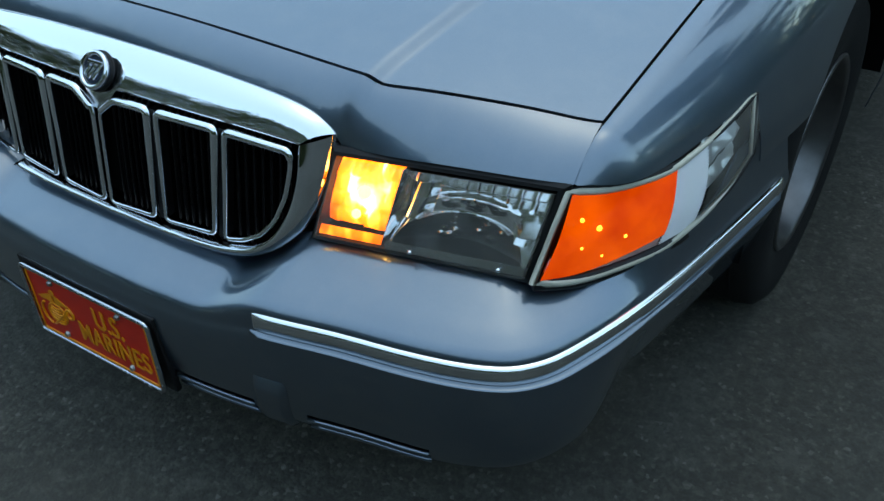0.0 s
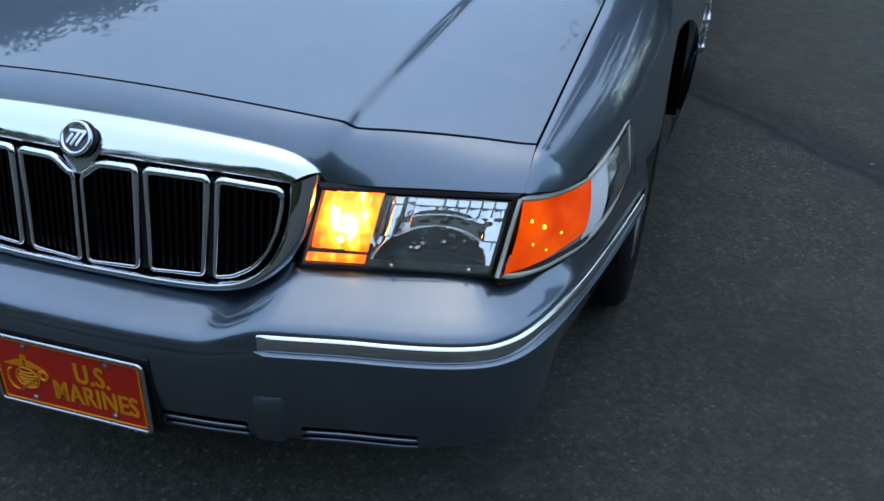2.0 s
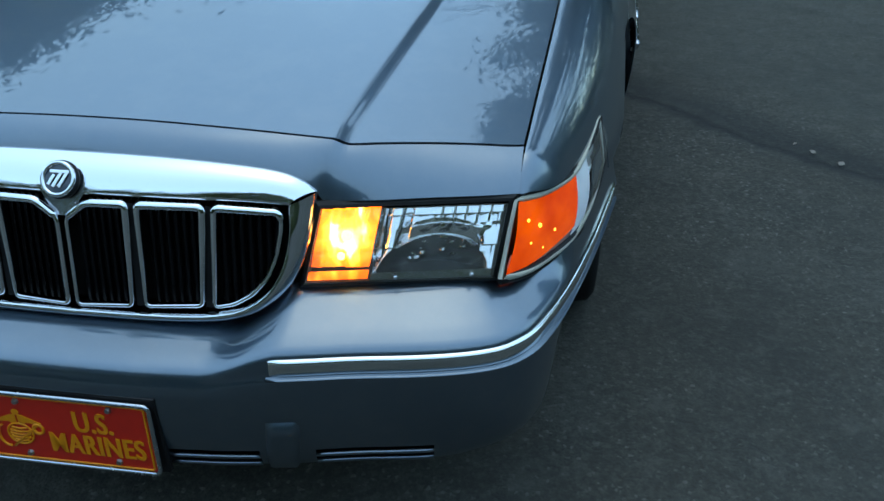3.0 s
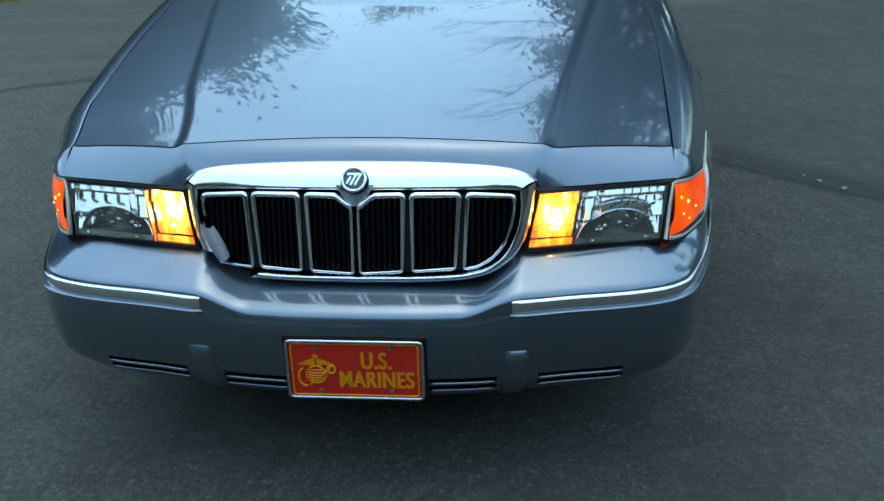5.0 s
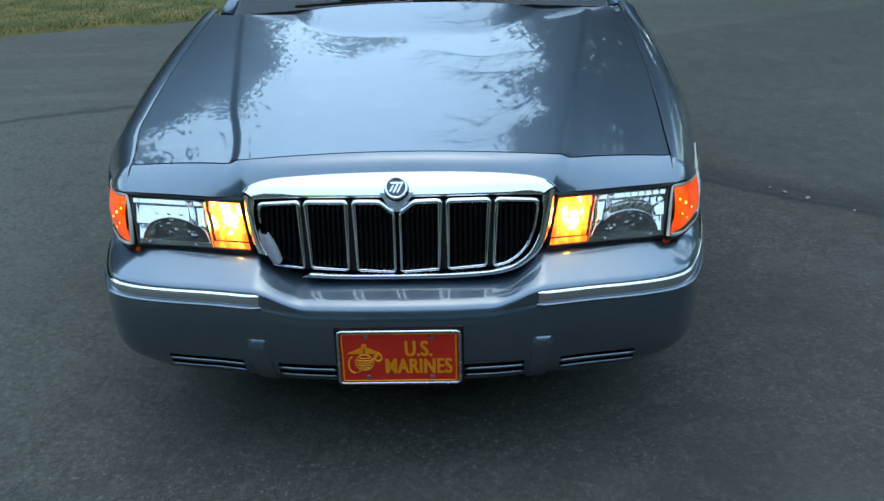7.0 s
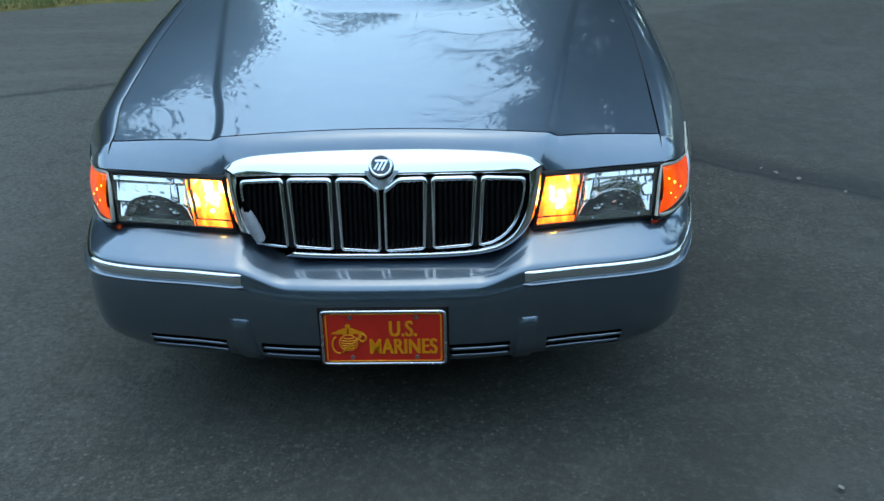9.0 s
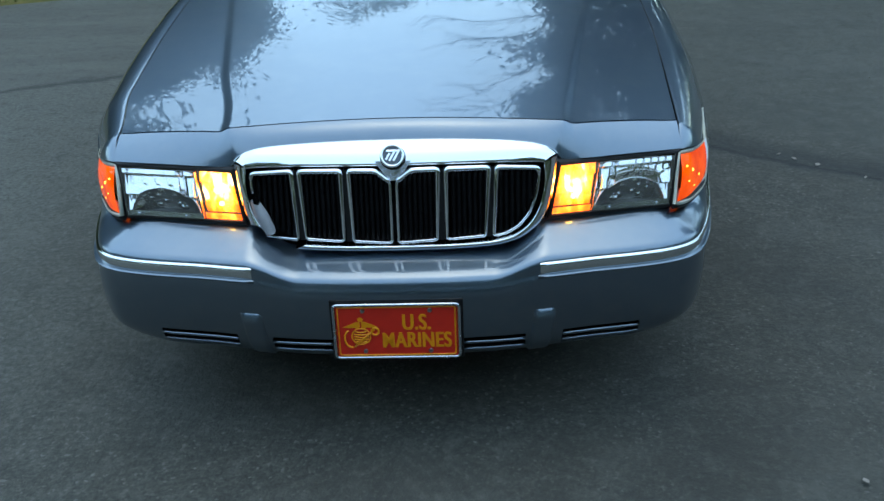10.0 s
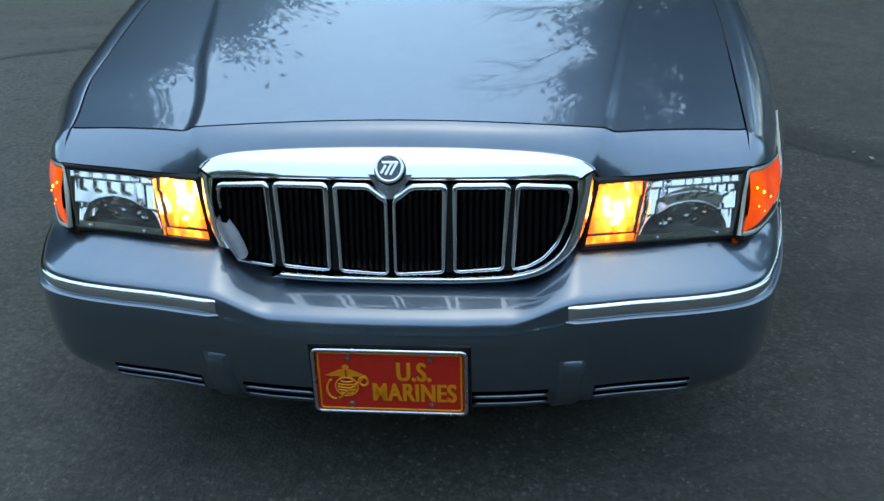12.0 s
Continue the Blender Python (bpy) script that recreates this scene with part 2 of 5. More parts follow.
LENS = clear("clear_lens", (0.97, 0.98, 0.97), 1.0, 0.02, 0.13)
WINDOW = clear("tinted_glass", (0.25, 0.3, 0.29), 1.0)
TURN_LIT = glowing("lit_turn_optic", [(0.36, (0.5, 0.045, 0.002)), (0.54, (1.0, 0.17, 0.012)), (0.68, (1.0, 0.38, 0.06)), (0.88, (1.0, 0.84, 0.58))], 1.4, 62, (0.462, 0.655), 0.075)
BULB_LIT = material("lit_bulb", (1, 0.5, 0.1), 0.3)
bsdf(BULB_LIT).inputs["Emission Color"].default_value = (1, 0.5, 0.08, 1)
bsdf(BULB_LIT).inputs["Emission Strength"].default_value = 5
SIDE_GLINT = material("lit_side_glint", (1, 0.4, 0.05), 0.3)
bsdf(SIDE_GLINT).inputs["Emission Color"].default_value = (1, 0.34, 0.03, 1)
bsdf(SIDE_GLINT).inputs["Emission Strength"].default_value = 1.6
AMBER = material("amber_lens", (0.8, 0.05, 0.002), 0.15, 0.0, 0.35)
facet = node(AMBER, "ShaderNodeTexVoronoi", Scale=60.0)
wire(AMBER, coords(AMBER), facet.inputs["Vector"])
bump(AMBER, facet.outputs["Distance"], 0.25, 0.003)
wire(AMBER, ramp(AMBER, noise_of(AMBER, 14, 3), [(0.32, (0.55, 0.03, 0.0)), (0.68, (1.0, 0.12, 0.004))]), bsdf(AMBER).inputs["Emission Color"])
bsdf(AMBER).inputs["Emission Strength"].default_value = 0.25

# worn asphalt: pale and dark grit, patches, an older lighter lane beyond a joint, and a crack
ASPHALT = material("asphalt", (0.0344, 0.0364, 0.0360), 0.85)
pos = coords(ASPHALT)
xyz = ASPHALT.node_tree.nodes.new("ShaderNodeSeparateXYZ")
wire(ASPHALT, pos, xyz.inputs[0])
grit = node(ASPHALT, "ShaderNodeTexVoronoi", Scale=125.0)
wire(ASPHALT, pos, grit.inputs["Vector"])
gsep = ASPHALT.node_tree.nodes.new("ShaderNodeSeparateColor")
wire(ASPHALT, grit.outputs["Color"], gsep.inputs[0])
stone = ramp(ASPHALT, gsep.outputs[0], [(0.0, (0.024, 0.0238, 0.0187)), (0.5, (0.050, 0.0495, 0.040)), (0.93, (0.078, 0.077, 0.062)), (0.99, (0.20, 0.198, 0.17))])
wear = noise_of(ASPHALT, 0.9, 8, 0.65, pos)
fine = noise_of(ASPHALT, 7, 6, 0.7, pos)
base = mixed(ASPHALT, ramp(ASPHALT, wear, [(0.35, (0.1,) * 3), (0.7, (0.65,) * 3)]), stone, (0.054, 0.0545, 0.043))
stain = noise_of(ASPHALT, 1.7, 5, 0.55, pos)
base = mixed(ASPHALT, ramp(ASPHALT, stain, [(0.45, (0,) * 3), (0.64, (0.8,) * 3)]), base, (0.0235, 0.0238, 0.0195))
base = mixed(ASPHALT, ramp(ASPHALT, fine, [(0.3, (0.45,) * 3), (0.62, (0,) * 3)]), base, (0.0200, 0.0196, 0.0166))
clod = noise_of(ASPHALT, 46, 6, 0.78, pos)
base = mixed(ASPHALT, ramp(ASPHALT, clod, [(0.40, (0.6,) * 3), (0.53, (0,) * 3)]), base, (0.0115, 0.0121, 0.010))
base = mixed(ASPHALT, ramp(ASPHALT, clod, [(0.54, (0,) * 3), (0.70, (0.6,) * 3)]), base, (0.120, 0.120, 0.100))
# paler towards the passenger side
paler_side = maths(ASPHALT, "MULTIPLY", maths(ASPHALT, "ADD", maths(ASPHALT, "MULTIPLY", xyz.outputs["X"], -0.4), maths(ASPHALT, "SUBTRACT", wear, 0.62)), 0.9, True)
base = mixed(ASPHALT, paler_side, base, mixed(ASPHALT, ramp(ASPHALT, clod, [(0.36, (0,) * 3), (0.66, (1,) * 3)]), (0.042, 0.0438, 0.0368), (0.165, 0.169, 0.143)))
wobble = maths(ASPHALT, "MULTIPLY", maths(ASPHALT, "SUBTRACT", noise_of(ASPHALT, 2.2, 6, 0.6, pos), 0.5), 0.35)
joint = maths(ASPHALT, "ADD", maths(ASPHALT, "SUBTRACT", xyz.outputs["Y"], maths(ASPHALT, "MULTIPLY", xyz.outputs["X"], 0.48)), wobble)
along = node(ASPHALT, "ShaderNodeTexNoise", Scale=1.1, Detail=6.0, Roughness=0.65)
turned = ASPHALT.node_tree.nodes.new("ShaderNodeMapping")
turned.inputs["Rotation"].default_value, turned.inputs["Scale"].default_value = (0, 0, radians(-25)), (0.5, 2.2, 1)
wire(ASPHALT, pos, turned.inputs["Vector"])
wire(ASPHALT, turned.outputs["Vector"], along.inputs["Vector"])
streak = along.outputs["Fac"]
lane = maths(ASPHALT, "MULTIPLY", maths(ASPHALT, "SUBTRACT", joint, 4.72), 9.0, True)
base = mixed(ASPHALT, maths(ASPHALT, "MULTIPLY", lane, 0.75), base, mixed(ASPHALT, ramp(ASPHALT, maths(ASPHALT, "ADD", maths(ASPHALT, "MULTIPLY", streak, 0.7), maths(ASPHALT, "MULTIPLY", clod, 0.4)), [(0.40, (0,) * 3), (0.70, (1,) * 3)]), (0.042, 0.043, 0.036), (0.118, 0.118, 0.099)))
beyond = maths(ASPHALT, "MULTIPLY", maths(ASPHALT, "SUBTRACT", maths(ASPHALT, "ADD", maths(ASPHALT, "ADD", xyz.outputs["Y"], maths(ASPHALT, "MULTIPLY", xyz.outputs["X"], 0.8)), wobble), 3.42), 2.0, True)
base = mixed(ASPHALT, maths(ASPHALT, "MULTIPLY", beyond, 0.42), base, mixed(ASPHALT, clod, (0.0430, 0.0465, 0.039), (0.0907, 0.0970, 0.082)))
tar = maths(ASPHALT, "SUBTRACT", 1.0, maths(ASPHALT, "MULTIPLY", maths(ASPHALT, "ABSOLUTE", maths(ASPHALT, "SUBTRACT", joint, 4.70)), 14.0), True)
tar = maths(ASPHALT, "MULTIPLY", tar, maths(ASPHALT, "SUBTRACT", 1.0, maths(ASPHALT, "MULTIPLY", xyz.outputs["X"], 0.5), True))
crack_line = maths(ASPHALT, "ADD", maths(ASPHALT, "ADD", xyz.outputs["Y"], maths(ASPHALT, "MULTIPLY", xyz.outputs["X"], 0.8)), wobble)
crack = maths(ASPHALT, "SUBTRACT", 1.0, maths(ASPHALT, "MULTIPLY", maths(ASPHALT, "ABSOLUTE", maths(ASPHALT, "SUBTRACT", crack_line, 3.27)), 13.0), True)
damp = maths(ASPHALT, "SUBTRACT", 1.0, maths(ASPHALT, "MULTIPLY", maths(ASPHALT, "ABSOLUTE", maths(ASPHALT, "SUBTRACT", crack_line, 3.36)), 4.5), True)
right = maths(ASPHALT, "MULTIPLY", xyz.outputs["X"], 3.0, True)
crack = maths(ASPHALT, "MAXIMUM", crack, maths(ASPHALT, "MULTIPLY", damp, 0.75))
mottle = noise_of(ASPHALT, 11, 7, 0.72, pos)
base = mixed(ASPHALT, ramp(ASPHALT, mottle, [(0.36, (0.5,) * 3), (0.47, (0,) * 3)]), base, (0.022, 0.0222, 0.0185))
base = mixed(ASPHALT, ramp(ASPHALT, mottle, [(0.53, (0,) * 3), (0.66, (0.45,) * 3)]), base, (0.098, 0.097, 0.082))
pale = noise_of(ASPHALT, 1.3, 6, 0.7, pos)
base = mixed(ASPHALT, ramp(ASPHALT, pale, [(0.52, (0,) * 3), (0.68, (0.36,) * 3)]), base, mixed(ASPHALT, clod, (0.045, 0.045, 0.037), (0.15, 0.15, 0.128)))
# darker towards the driver's side, close to the car's front
darker_near = maths(ASPHALT, "MULTIPLY", maths(ASPHALT, "MULTIPLY", xyz.outputs["X"], 0.6, True), maths(ASPHALT, "SUBTRACT", 1.0, maths(ASPHALT, "MULTIPLY", xyz.outputs["Y"], 0.5), True))
base = mixed(ASPHALT, maths(ASPHALT, "MULTIPLY", darker_near, 0.42), base, (0.030, 0.030, 0.025))
cut = maths(ASPHALT, "MAXIMUM", maths(ASPHALT, "MULTIPLY", tar, 0.75), maths(ASPHALT, "MULTIPLY", maths(ASPHALT, "MULTIPLY", crack, right), maths(ASPHALT, "MULTIPLY", fine, 2.3, True)))
base = mixed(ASPHALT, ramp(ASPHALT, noise_of(ASPHALT, 3.1, 5, 0.6, pos), [(0.3, (0.08,) * 3), (0.75, (0.28,) * 3)]), base, (0.060, 0.054, 0.036))
wire(ASPHALT, mixed(ASPHALT, cut, base, (0.0124, 0.0138, 0.0130)), bsdf(ASPHALT).inputs["Base Color"])
relief = maths(ASPHALT, "ADD", maths(ASPHALT, "ADD", maths(ASPHALT, "MULTIPLY", grit.outputs["Distance"], -0.3), maths(ASPHALT, "MULTIPLY", clod, 0.8)), maths(ASPHALT, "SUBTRACT", fine, maths(ASPHALT, "MULTIPLY", cut, 1.0)))
bump(ASPHALT, relief, 0.7, 0.008)

SOIL = material("lawn_soil", (0.12, 0.11, 0.04), 0.95)
wire(SOIL, mixed(SOIL, ramp(SOIL, noise_of(SOIL, 2.5, 8), [(0.4, (0,) * 3), (0.62, (1,) * 3)]), (0.060, 0.075, 0.014), (0.19, 0.145, 0.045)), bsdf(SOIL).inputs["Base Color"])
BLADE = material("grass_blades", (0.1, 0.12, 0.03), 0.7)
geo = BLADE.node_tree.nodes.new("ShaderNodeNewGeometry")
wire(BLADE, ramp(BLADE, geo.outputs["Random Per Island"], [(0.0, (0.060, 0.085, 0.012)), (0.5, (0.115, 0.125, 0.022)), (0.8, (0.19, 0.15, 0.04)), (1.0, (0.32, 0.22, 0.08))]), bsdf(BLADE).inputs["Base Color"])
BARK = material("bark", (0.09, 0.07, 0.055), 0.9)
bump(BARK, noise_of(BARK, 20, 6, 0.7, coords(BARK, (1, 1, 0.2))), 0.8, 0.03)
wire(BARK, mixed(BARK, noise_of(BARK, 8, 6), (0.06, 0.047, 0.037), (0.13, 0.11, 0.09)), bsdf(BARK).inputs["Base Color"])


def foliage(name, a, b):
    m = material(name, a, 0.65)
    g = m.node_tree.nodes.new("ShaderNodeNewGeometry")
    wire(m, mixed(m, g.outputs["Random Per Island"], a, b), bsdf(m).inputs["Base Color"])
    return m


NEEDLES = foliage("pine_needles", (0.018, 0.035, 0.016), (0.05, 0.075, 0.035))
LEAVES = foliage("leaves", (0.03, 0.05, 0.016), (0.085, 0.10, 0.035))
DEAD_LEAF = foliage("dead_leaf", (0.16, 0.13, 0.10), (0.30, 0.27, 0.23))

# ---------------------------------------------------------------- ground
bm = bmesh.new()
bmesh.ops.create_grid(bm, x_segments=2, y_segments=2, size=400)
ground = part("ground", bm, ASPHALT)
tagged(ground, "worn dark asphalt driveway with a joint and cracks", "ground", kind="structure")


def lawn_edge(x):
    return 7.75 + 0.41 * x + 0.06 * math.sin(x * 3.1) + 0.04 * math.sin(x * 7.7 + 1)


# the lawn lies a few centimetres above the asphalt and has an uneven edge
rows = []
for i in range(121):
    x = -30 + 0.25 * i
    e = lawn_edge(x)
    rows.append([Vector((x, e, -0.01)), Vector((x, e + 0.05, 0.02)), Vector((x, e + 0.5, 0.035)), Vector((x, e + 3, 0.05)), Vector((x, e + 40, 0.06))])
lawn = part("lawn", grid("lawn", rows, flip=True), SOIL)
tagged(lawn, "dry autumn lawn along the asphalt", "lawn", kind="structure")

rng = random.Random(4)
verts, faces = [], []
for _ in range(30000):
    x = rng.uniform(-7.5, 0.6)
    d = rng.random() ** 1.4 * 3.4
    y = lawn_edge(x) + 0.02 + d
    h, a, lean = rng.uniform(0.015, 0.045), rng.uniform(0, 6.28), rng.uniform(0.005, 0.05)
    w = 0.0035
    dx, dy = math.cos(a), math.sin(a)
    k = len(verts)
    z = 0.02 + 0.01 * min(d, 1)
    verts += [(x - w * dy, y + w * dx, z), (x + w * dy, y - w * dx, z), (x + lean * 0.5 * dx + w * 0.6 * dy, y + lean * 0.5 * dy - w * 0.6 * dx, z + h * 0.6), (x + lean * dx, y + lean * dy, z + h)]
    faces += [(k, k + 1, k + 2), (k, k + 2, k + 3)]
grass = part("grass", mesh_of("grass", verts, faces, False), BLADE)
tagged(grass, "short grass, green with straw-coloured dry blades", "grass", kind="stuff")


# ---------------------------------------------------------------- trees behind the car and round the yard
def limb_path(a, b, bend, r, n=6):
    pts = []
    for i in range(n + 1):
        t = i / n
        p = Vector(a).lerp(Vector(b), t)
        s = math.sin(math.pi * t) * bend
        pts.append(p + Vector((r.uniform(-s, s), r.uniform(-s, s), r.uniform(-s, s) * 0.6)))
    pts[0] = Vector(a)
    return pts


def join(bms):
    out = bmesh.new()
    for b in bms:
        me = bpy.data.meshes.new("tmp")
        b.to_mesh(me)
        b.free()
        out.from_mesh(me)
        bpy.data.meshes.remove(me)
    return out


def clump(verts, faces, c, radius, count, size, r, flat=1.0):
    """Loose leaves scattered round a place."""
    for _ in range(count):
        p = Vector((r.gauss(0, 1), r.gauss(0, 1), r.gauss(0, 1) * flat)) * radius * 0.55 + c
        u = Vector((r.gauss(0, 1), r.gauss(0, 1), r.gauss(0, 1))).normalized()
        v = u.orthogonal().normalized() * size * r.uniform(0.5, 1.1)
        u = u * size * r.uniform(0.4, 0.8)
        k = len(verts)
        verts += [p - v, p + u * 0.5, p + v, p - u * 0.5]
        faces.append((k, k + 1, k + 2, k + 3))


def pine(x, y, h, spread, seed, label, bare=0.25, bare_limbs=0):
    r = random.Random(seed)
    t = empty("pine_tree", label, "tree", (x, y, 0), "trees behind the car")
    lean = Vector((r.uniform(-0.03, 0.03) * h, 0, 0))
    trunk = [tube([Vector((0, 0, -0.1)), Vector((0, 0, h * 0.3)) + lean * 0.3, Vector((0, 0, h * 0.65)) + lean * 0.6, Vector((0, 0, h)) + lean], [h * 0.017, h * 0.013, h * 0.008, 0.02], sides=10)]
    verts, faces = [], []
    z = h * bare
    while z < h * 0.98:
        f = (z / h - bare) / (1 - bare)
        reach = spread * (0.35 + 0.65 * min(1, f * 4)) * (1 - f) ** 0.75 + 0.25
        for _ in range(r.randint(3, 5)):
            a = r.uniform(0, 6.283)
            l = reach * r.uniform(0.4, 1.3)
            tip = Vector((math.cos(a) * l, math.sin(a) * l, z - l * r.uniform(-0.12, 0.28)))
            root = Vector((0, 0, z)) + lean * (z / h)
            trunk.append(tube(limb_path(root, tip, l * 0.05, r, 3), [0.045, 0.035, 0.02, 0.008], sides=5))
            for s in np.arange(0.3, 1.01, 0.17):
                c = root.lerp(tip, s) + Vector((r.uniform(-0.2, 0.2), r.uniform(-0.2, 0.2), 0))
                clump(verts, faces, c, 0.42 + 0.12 * l, int(95 + 40 * l), 0.15, r, 0.6)
        z += h * r.uniform(0.028, 0.05)
    for k in range(bare_limbs):
        a = math.pi + r.uniform(-0.5, 0.35)
        z = h * (0.44 + 0.16 * k / max(1, bare_limbs - 1)) + r.uniform(-0.2, 0.2)
        l = spread * r.uniform(1.0, 1.45)
        end = Vector((math.cos(a) * l, math.sin(a) * l, z + l * r.uniform(0.0, 0.35)))
        path = limb_path((0, 0, z), end, 0.3, r, 7)
        trunk.append(tube(path, [0.045, 0.038, 0.031, 0.025, 0.019, 0.014, 0.009, 0.004], sides=6))
        for q in path[2:]:
            for _ in range(3):
                e = q + Vector((-r.uniform(0.3, 1.2), r.uniform(-0.7, 0.7), r.uniform(-0.4, 0.7)))
                sub = limb_path(q, e, 0.12, r, 4)
                trunk.append(tube(sub, [0.011, 0.008, 0.006, 0.004, 0.002], sides=4))
                for w in sub[1:]:
                    trunk.append(tube([w, w + Vector((-r.uniform(0.1, 0.5), r.uniform(-0.3, 0.3), r.uniform(-0.25, 0.3)))], [0.006, 0.002], sides=3))
    part("trunk", join(trunk), BARK, t)
    part("crown", mesh_of("crown", verts, faces, False), NEEDLES, t)
    return t


def broadleaf(x, y, h, spread, seed, label):
    r = random.Random(seed)
    t = empty("broadleaf_tree", label, "tree", (x, y, 0), "trees behind the car")
    trunk = [tube(limb_path((0, 0, -0.1), (r.uniform(-0.4, 0.4), 0, h * 0.6), 0.15, r, 5), [h * 0.02, h * 0.018, h * 0.016, h * 0.013, h * 0.01, 0.03], sides=10)]
    verts, faces = [], []
    for _ in range(44):
        a, z = r.uniform(0, 6.283), r.uniform(0.25, 0.95)
        l = spread * (1 - abs(z - 0.55) * 1.1) * r.uniform(0.6, 1.1)
        tip = Vector((math.cos(a) * l, math.sin(a) * l, z * h))
        root = Vector((0, 0, h * min(z * 0.75, 0.58)))
        path = limb_path(root, tip, 0.3, r, 5)
        trunk.append(tube(path, [0.09, 0.07, 0.05, 0.035, 0.02, 0.008], sides=5))
        for q in path[2:]:
            for _ in range(3):
                clump(verts, faces, q + Vector((r.gauss(0, 0.5), r.gauss(0, 0.5), r.gauss(0, 0.35))), 0.72, 290, 0.125, r, 0.75)
    part("trunk", join(trunk), BARK, t)
    part("crown", mesh_of("crown", verts, faces, False), LEAVES, t)
    return t


# tall pine with bare limbs behind the driver's side; a leafy row behind the passenger side
pine(4.0, 13.8, 16.0, 3.2, 11, "tall dark pine with bare side limbs beside the asphalt", 0.1, 5)
pine(7.4, 13.6, 17.0, 3.2, 12, "tall dark pine beside the asphalt", 0.1)
pine(11.5, 9.0, 13.0, 3.0, 15, "tall dark pine beside the asphalt", 0.1)
broadleaf(-6.3, 13.4, 8.2, 2.1, 21, "broad green tree on the lawn")
broadleaf(-9.0, 11.6, 8.1, 2.9, 22, "broad green tree on the lawn")
broadleaf(-11.8, 9.2, 9.1, 3.4, 23, "broad green tree on the lawn")
broadleaf(-3.7, 26.0, 12.4, 2.8, 24, "green tree far behind the lawn")
broadleaf(-0.4, 31.0, 13.8, 2.0, 25, "green tree far behind the lawn")

# far woods all round, no single tree to be told apart
r = random.Random(9)
verts, faces = [], []
for i in range(420):
    a = 2 * math.pi * i / 420
    d = 40 + r.uniform(-4, 6)
    # extra height on the unseen -y side keeps light off the car's front
    h = 6.0 + 2.5 * math.sin(a * 3 + 1) + r.uniform(-1.5, 1.5) + 16.0 * smooth(0.35, -0.4, math.sin(a))
    for z in np.arange(0.3, h, 1.1):
        clump(verts, faces, Vector((d * math.cos(a), d * math.sin(a), z)), 1.5, 40 if z < 3 else 16, 0.75, r)
woods = part("woods", mesh_of("woods", verts, faces, False), LEAVES)
tagged(woods, "distant belt of green woods round the yard", "woods", kind="stuff")

# ---------------------------------------------------------------- the car: one thing, its front at y = 0, its nose towards -y
car = empty("car", "blue-grey metallic sedan with chrome grille, parked on asphalt, turn signals lit", "car")

# plan line of the bumper at the height of its chrome strips, from the middle to the wheel arch
PLAN = spline([(0, 0.0), (0.1, 0.001), (0.22, 0.008), (0.36, 0.024), (0.5, 0.052), (0.6, 0.069), (0.68, 0.088), (0.74, 0.113), (0.780, 0.152), (0.809, 0.212), (0.834, 0.28), (0.860, 0.37), (0.889, 0.5), (0.911, 0.62), (0.929, 0.73)])
PLAN_S = np.linspace(0, 1, 600)
PLAN_P = [PLAN(s) for s in PLAN_S]


def plan_at(s):
    p, q = PLAN(max(s - 0.004, 0)), PLAN(min(s + 0.004, 1))
    d = (q - p).normalized()
    return PLAN(s), Vector((-d.y, d.x))  # place, and the way inwards


def s_of_x(x):
    return float(np.interp(x, [p.x for p in PLAN_P], PLAN_S))


def s_of_y(y):
    return float(np.interp(y, [p.y for p in PLAN_P], PLAN_S))


# hood and fender heights
ZC_FIT = np.polyfit([0.25, 0.30, 0.36, 0.5, 0.8, 1.2, 1.45, 1.6], [0.82, 0.829, 0.838, 0.859, 0.902, 0.947, 0.970, 0.982], 3)


def soft(d, w):
    """A ramp that starts at 0 with a rounding of width w."""
    return w * math.log1p(math.exp(d / w)) if d < 30 * w else d


def drop(x, y):
    """How far the hood lies below its middle line: crowned, with a pressed flat chamfer beside the raised middle."""
    full = 0.021 - 0.013 * smooth(0.25, 1.35, y)
    step = 0.0088 - 0.004 * smooth(0.5, 1.1, y)
    f = (soft(x - 0.435, 0.002) - soft(x - 0.454, 0.002)) / 0.019
    return 0.105 * x * x + step * f + (full - step) * smooth(0.4, 0.8, x)


SEAM_X = pchip([0.277, 0.356, 0.66, 1.05, 1.66, 1.8], [0.743, 0.749, 0.767, 0.780, 0.788, 0.79])
FRONT_Y = pchip([0, 0.2, 0.3, 0.42, 0.46, 0.51, 0.58, 0.66, 0.735, 0.749, 0.8], [0.249, 0.2495, 0.251, 0.2555, 0.2615, 0.2785, 0.3025, 0.328, 0.350, 0.356, 0.37])


CREASE_OUT = 0.17  # the pressed step runs outwards towards the rear


def hood_z(x, y):
    x = abs(x)
    # towards the windscreen a wide panel turns up behind a curved crease
    d = (y - 1.17 - 0.22 * (x / 0.42) ** 4) / 0.012
    lip = 0.15 * 0.012 * (math.log1p(math.exp(min(d, 40))) if d < 40 else d)
    return float(np.polyval(ZC_FIT, y)) - drop(x - CREASE_OUT * max(y - 0.3, 0) * smooth(0.2, 0.45, x), y) + lip


def bent(p):
    """The passenger side of the nose has been pushed outwards a little."""
    if p.x < 0:
        p.x -= 0.037 * smooth(0.36, 0.62, p.y) * smooth(0.2, 0.75, -p.x) * smooth(2.6, 1.7, p.y)
    return p


def seam_z(y):
    if y >= 0.356:
        return hood_z(SEAM_X(y), y)
    return 0.708 + (hood_z(0.749, 0.356) - 0.708) * math.sin(math.pi / 2 * (y - 0.277) / 0.079)


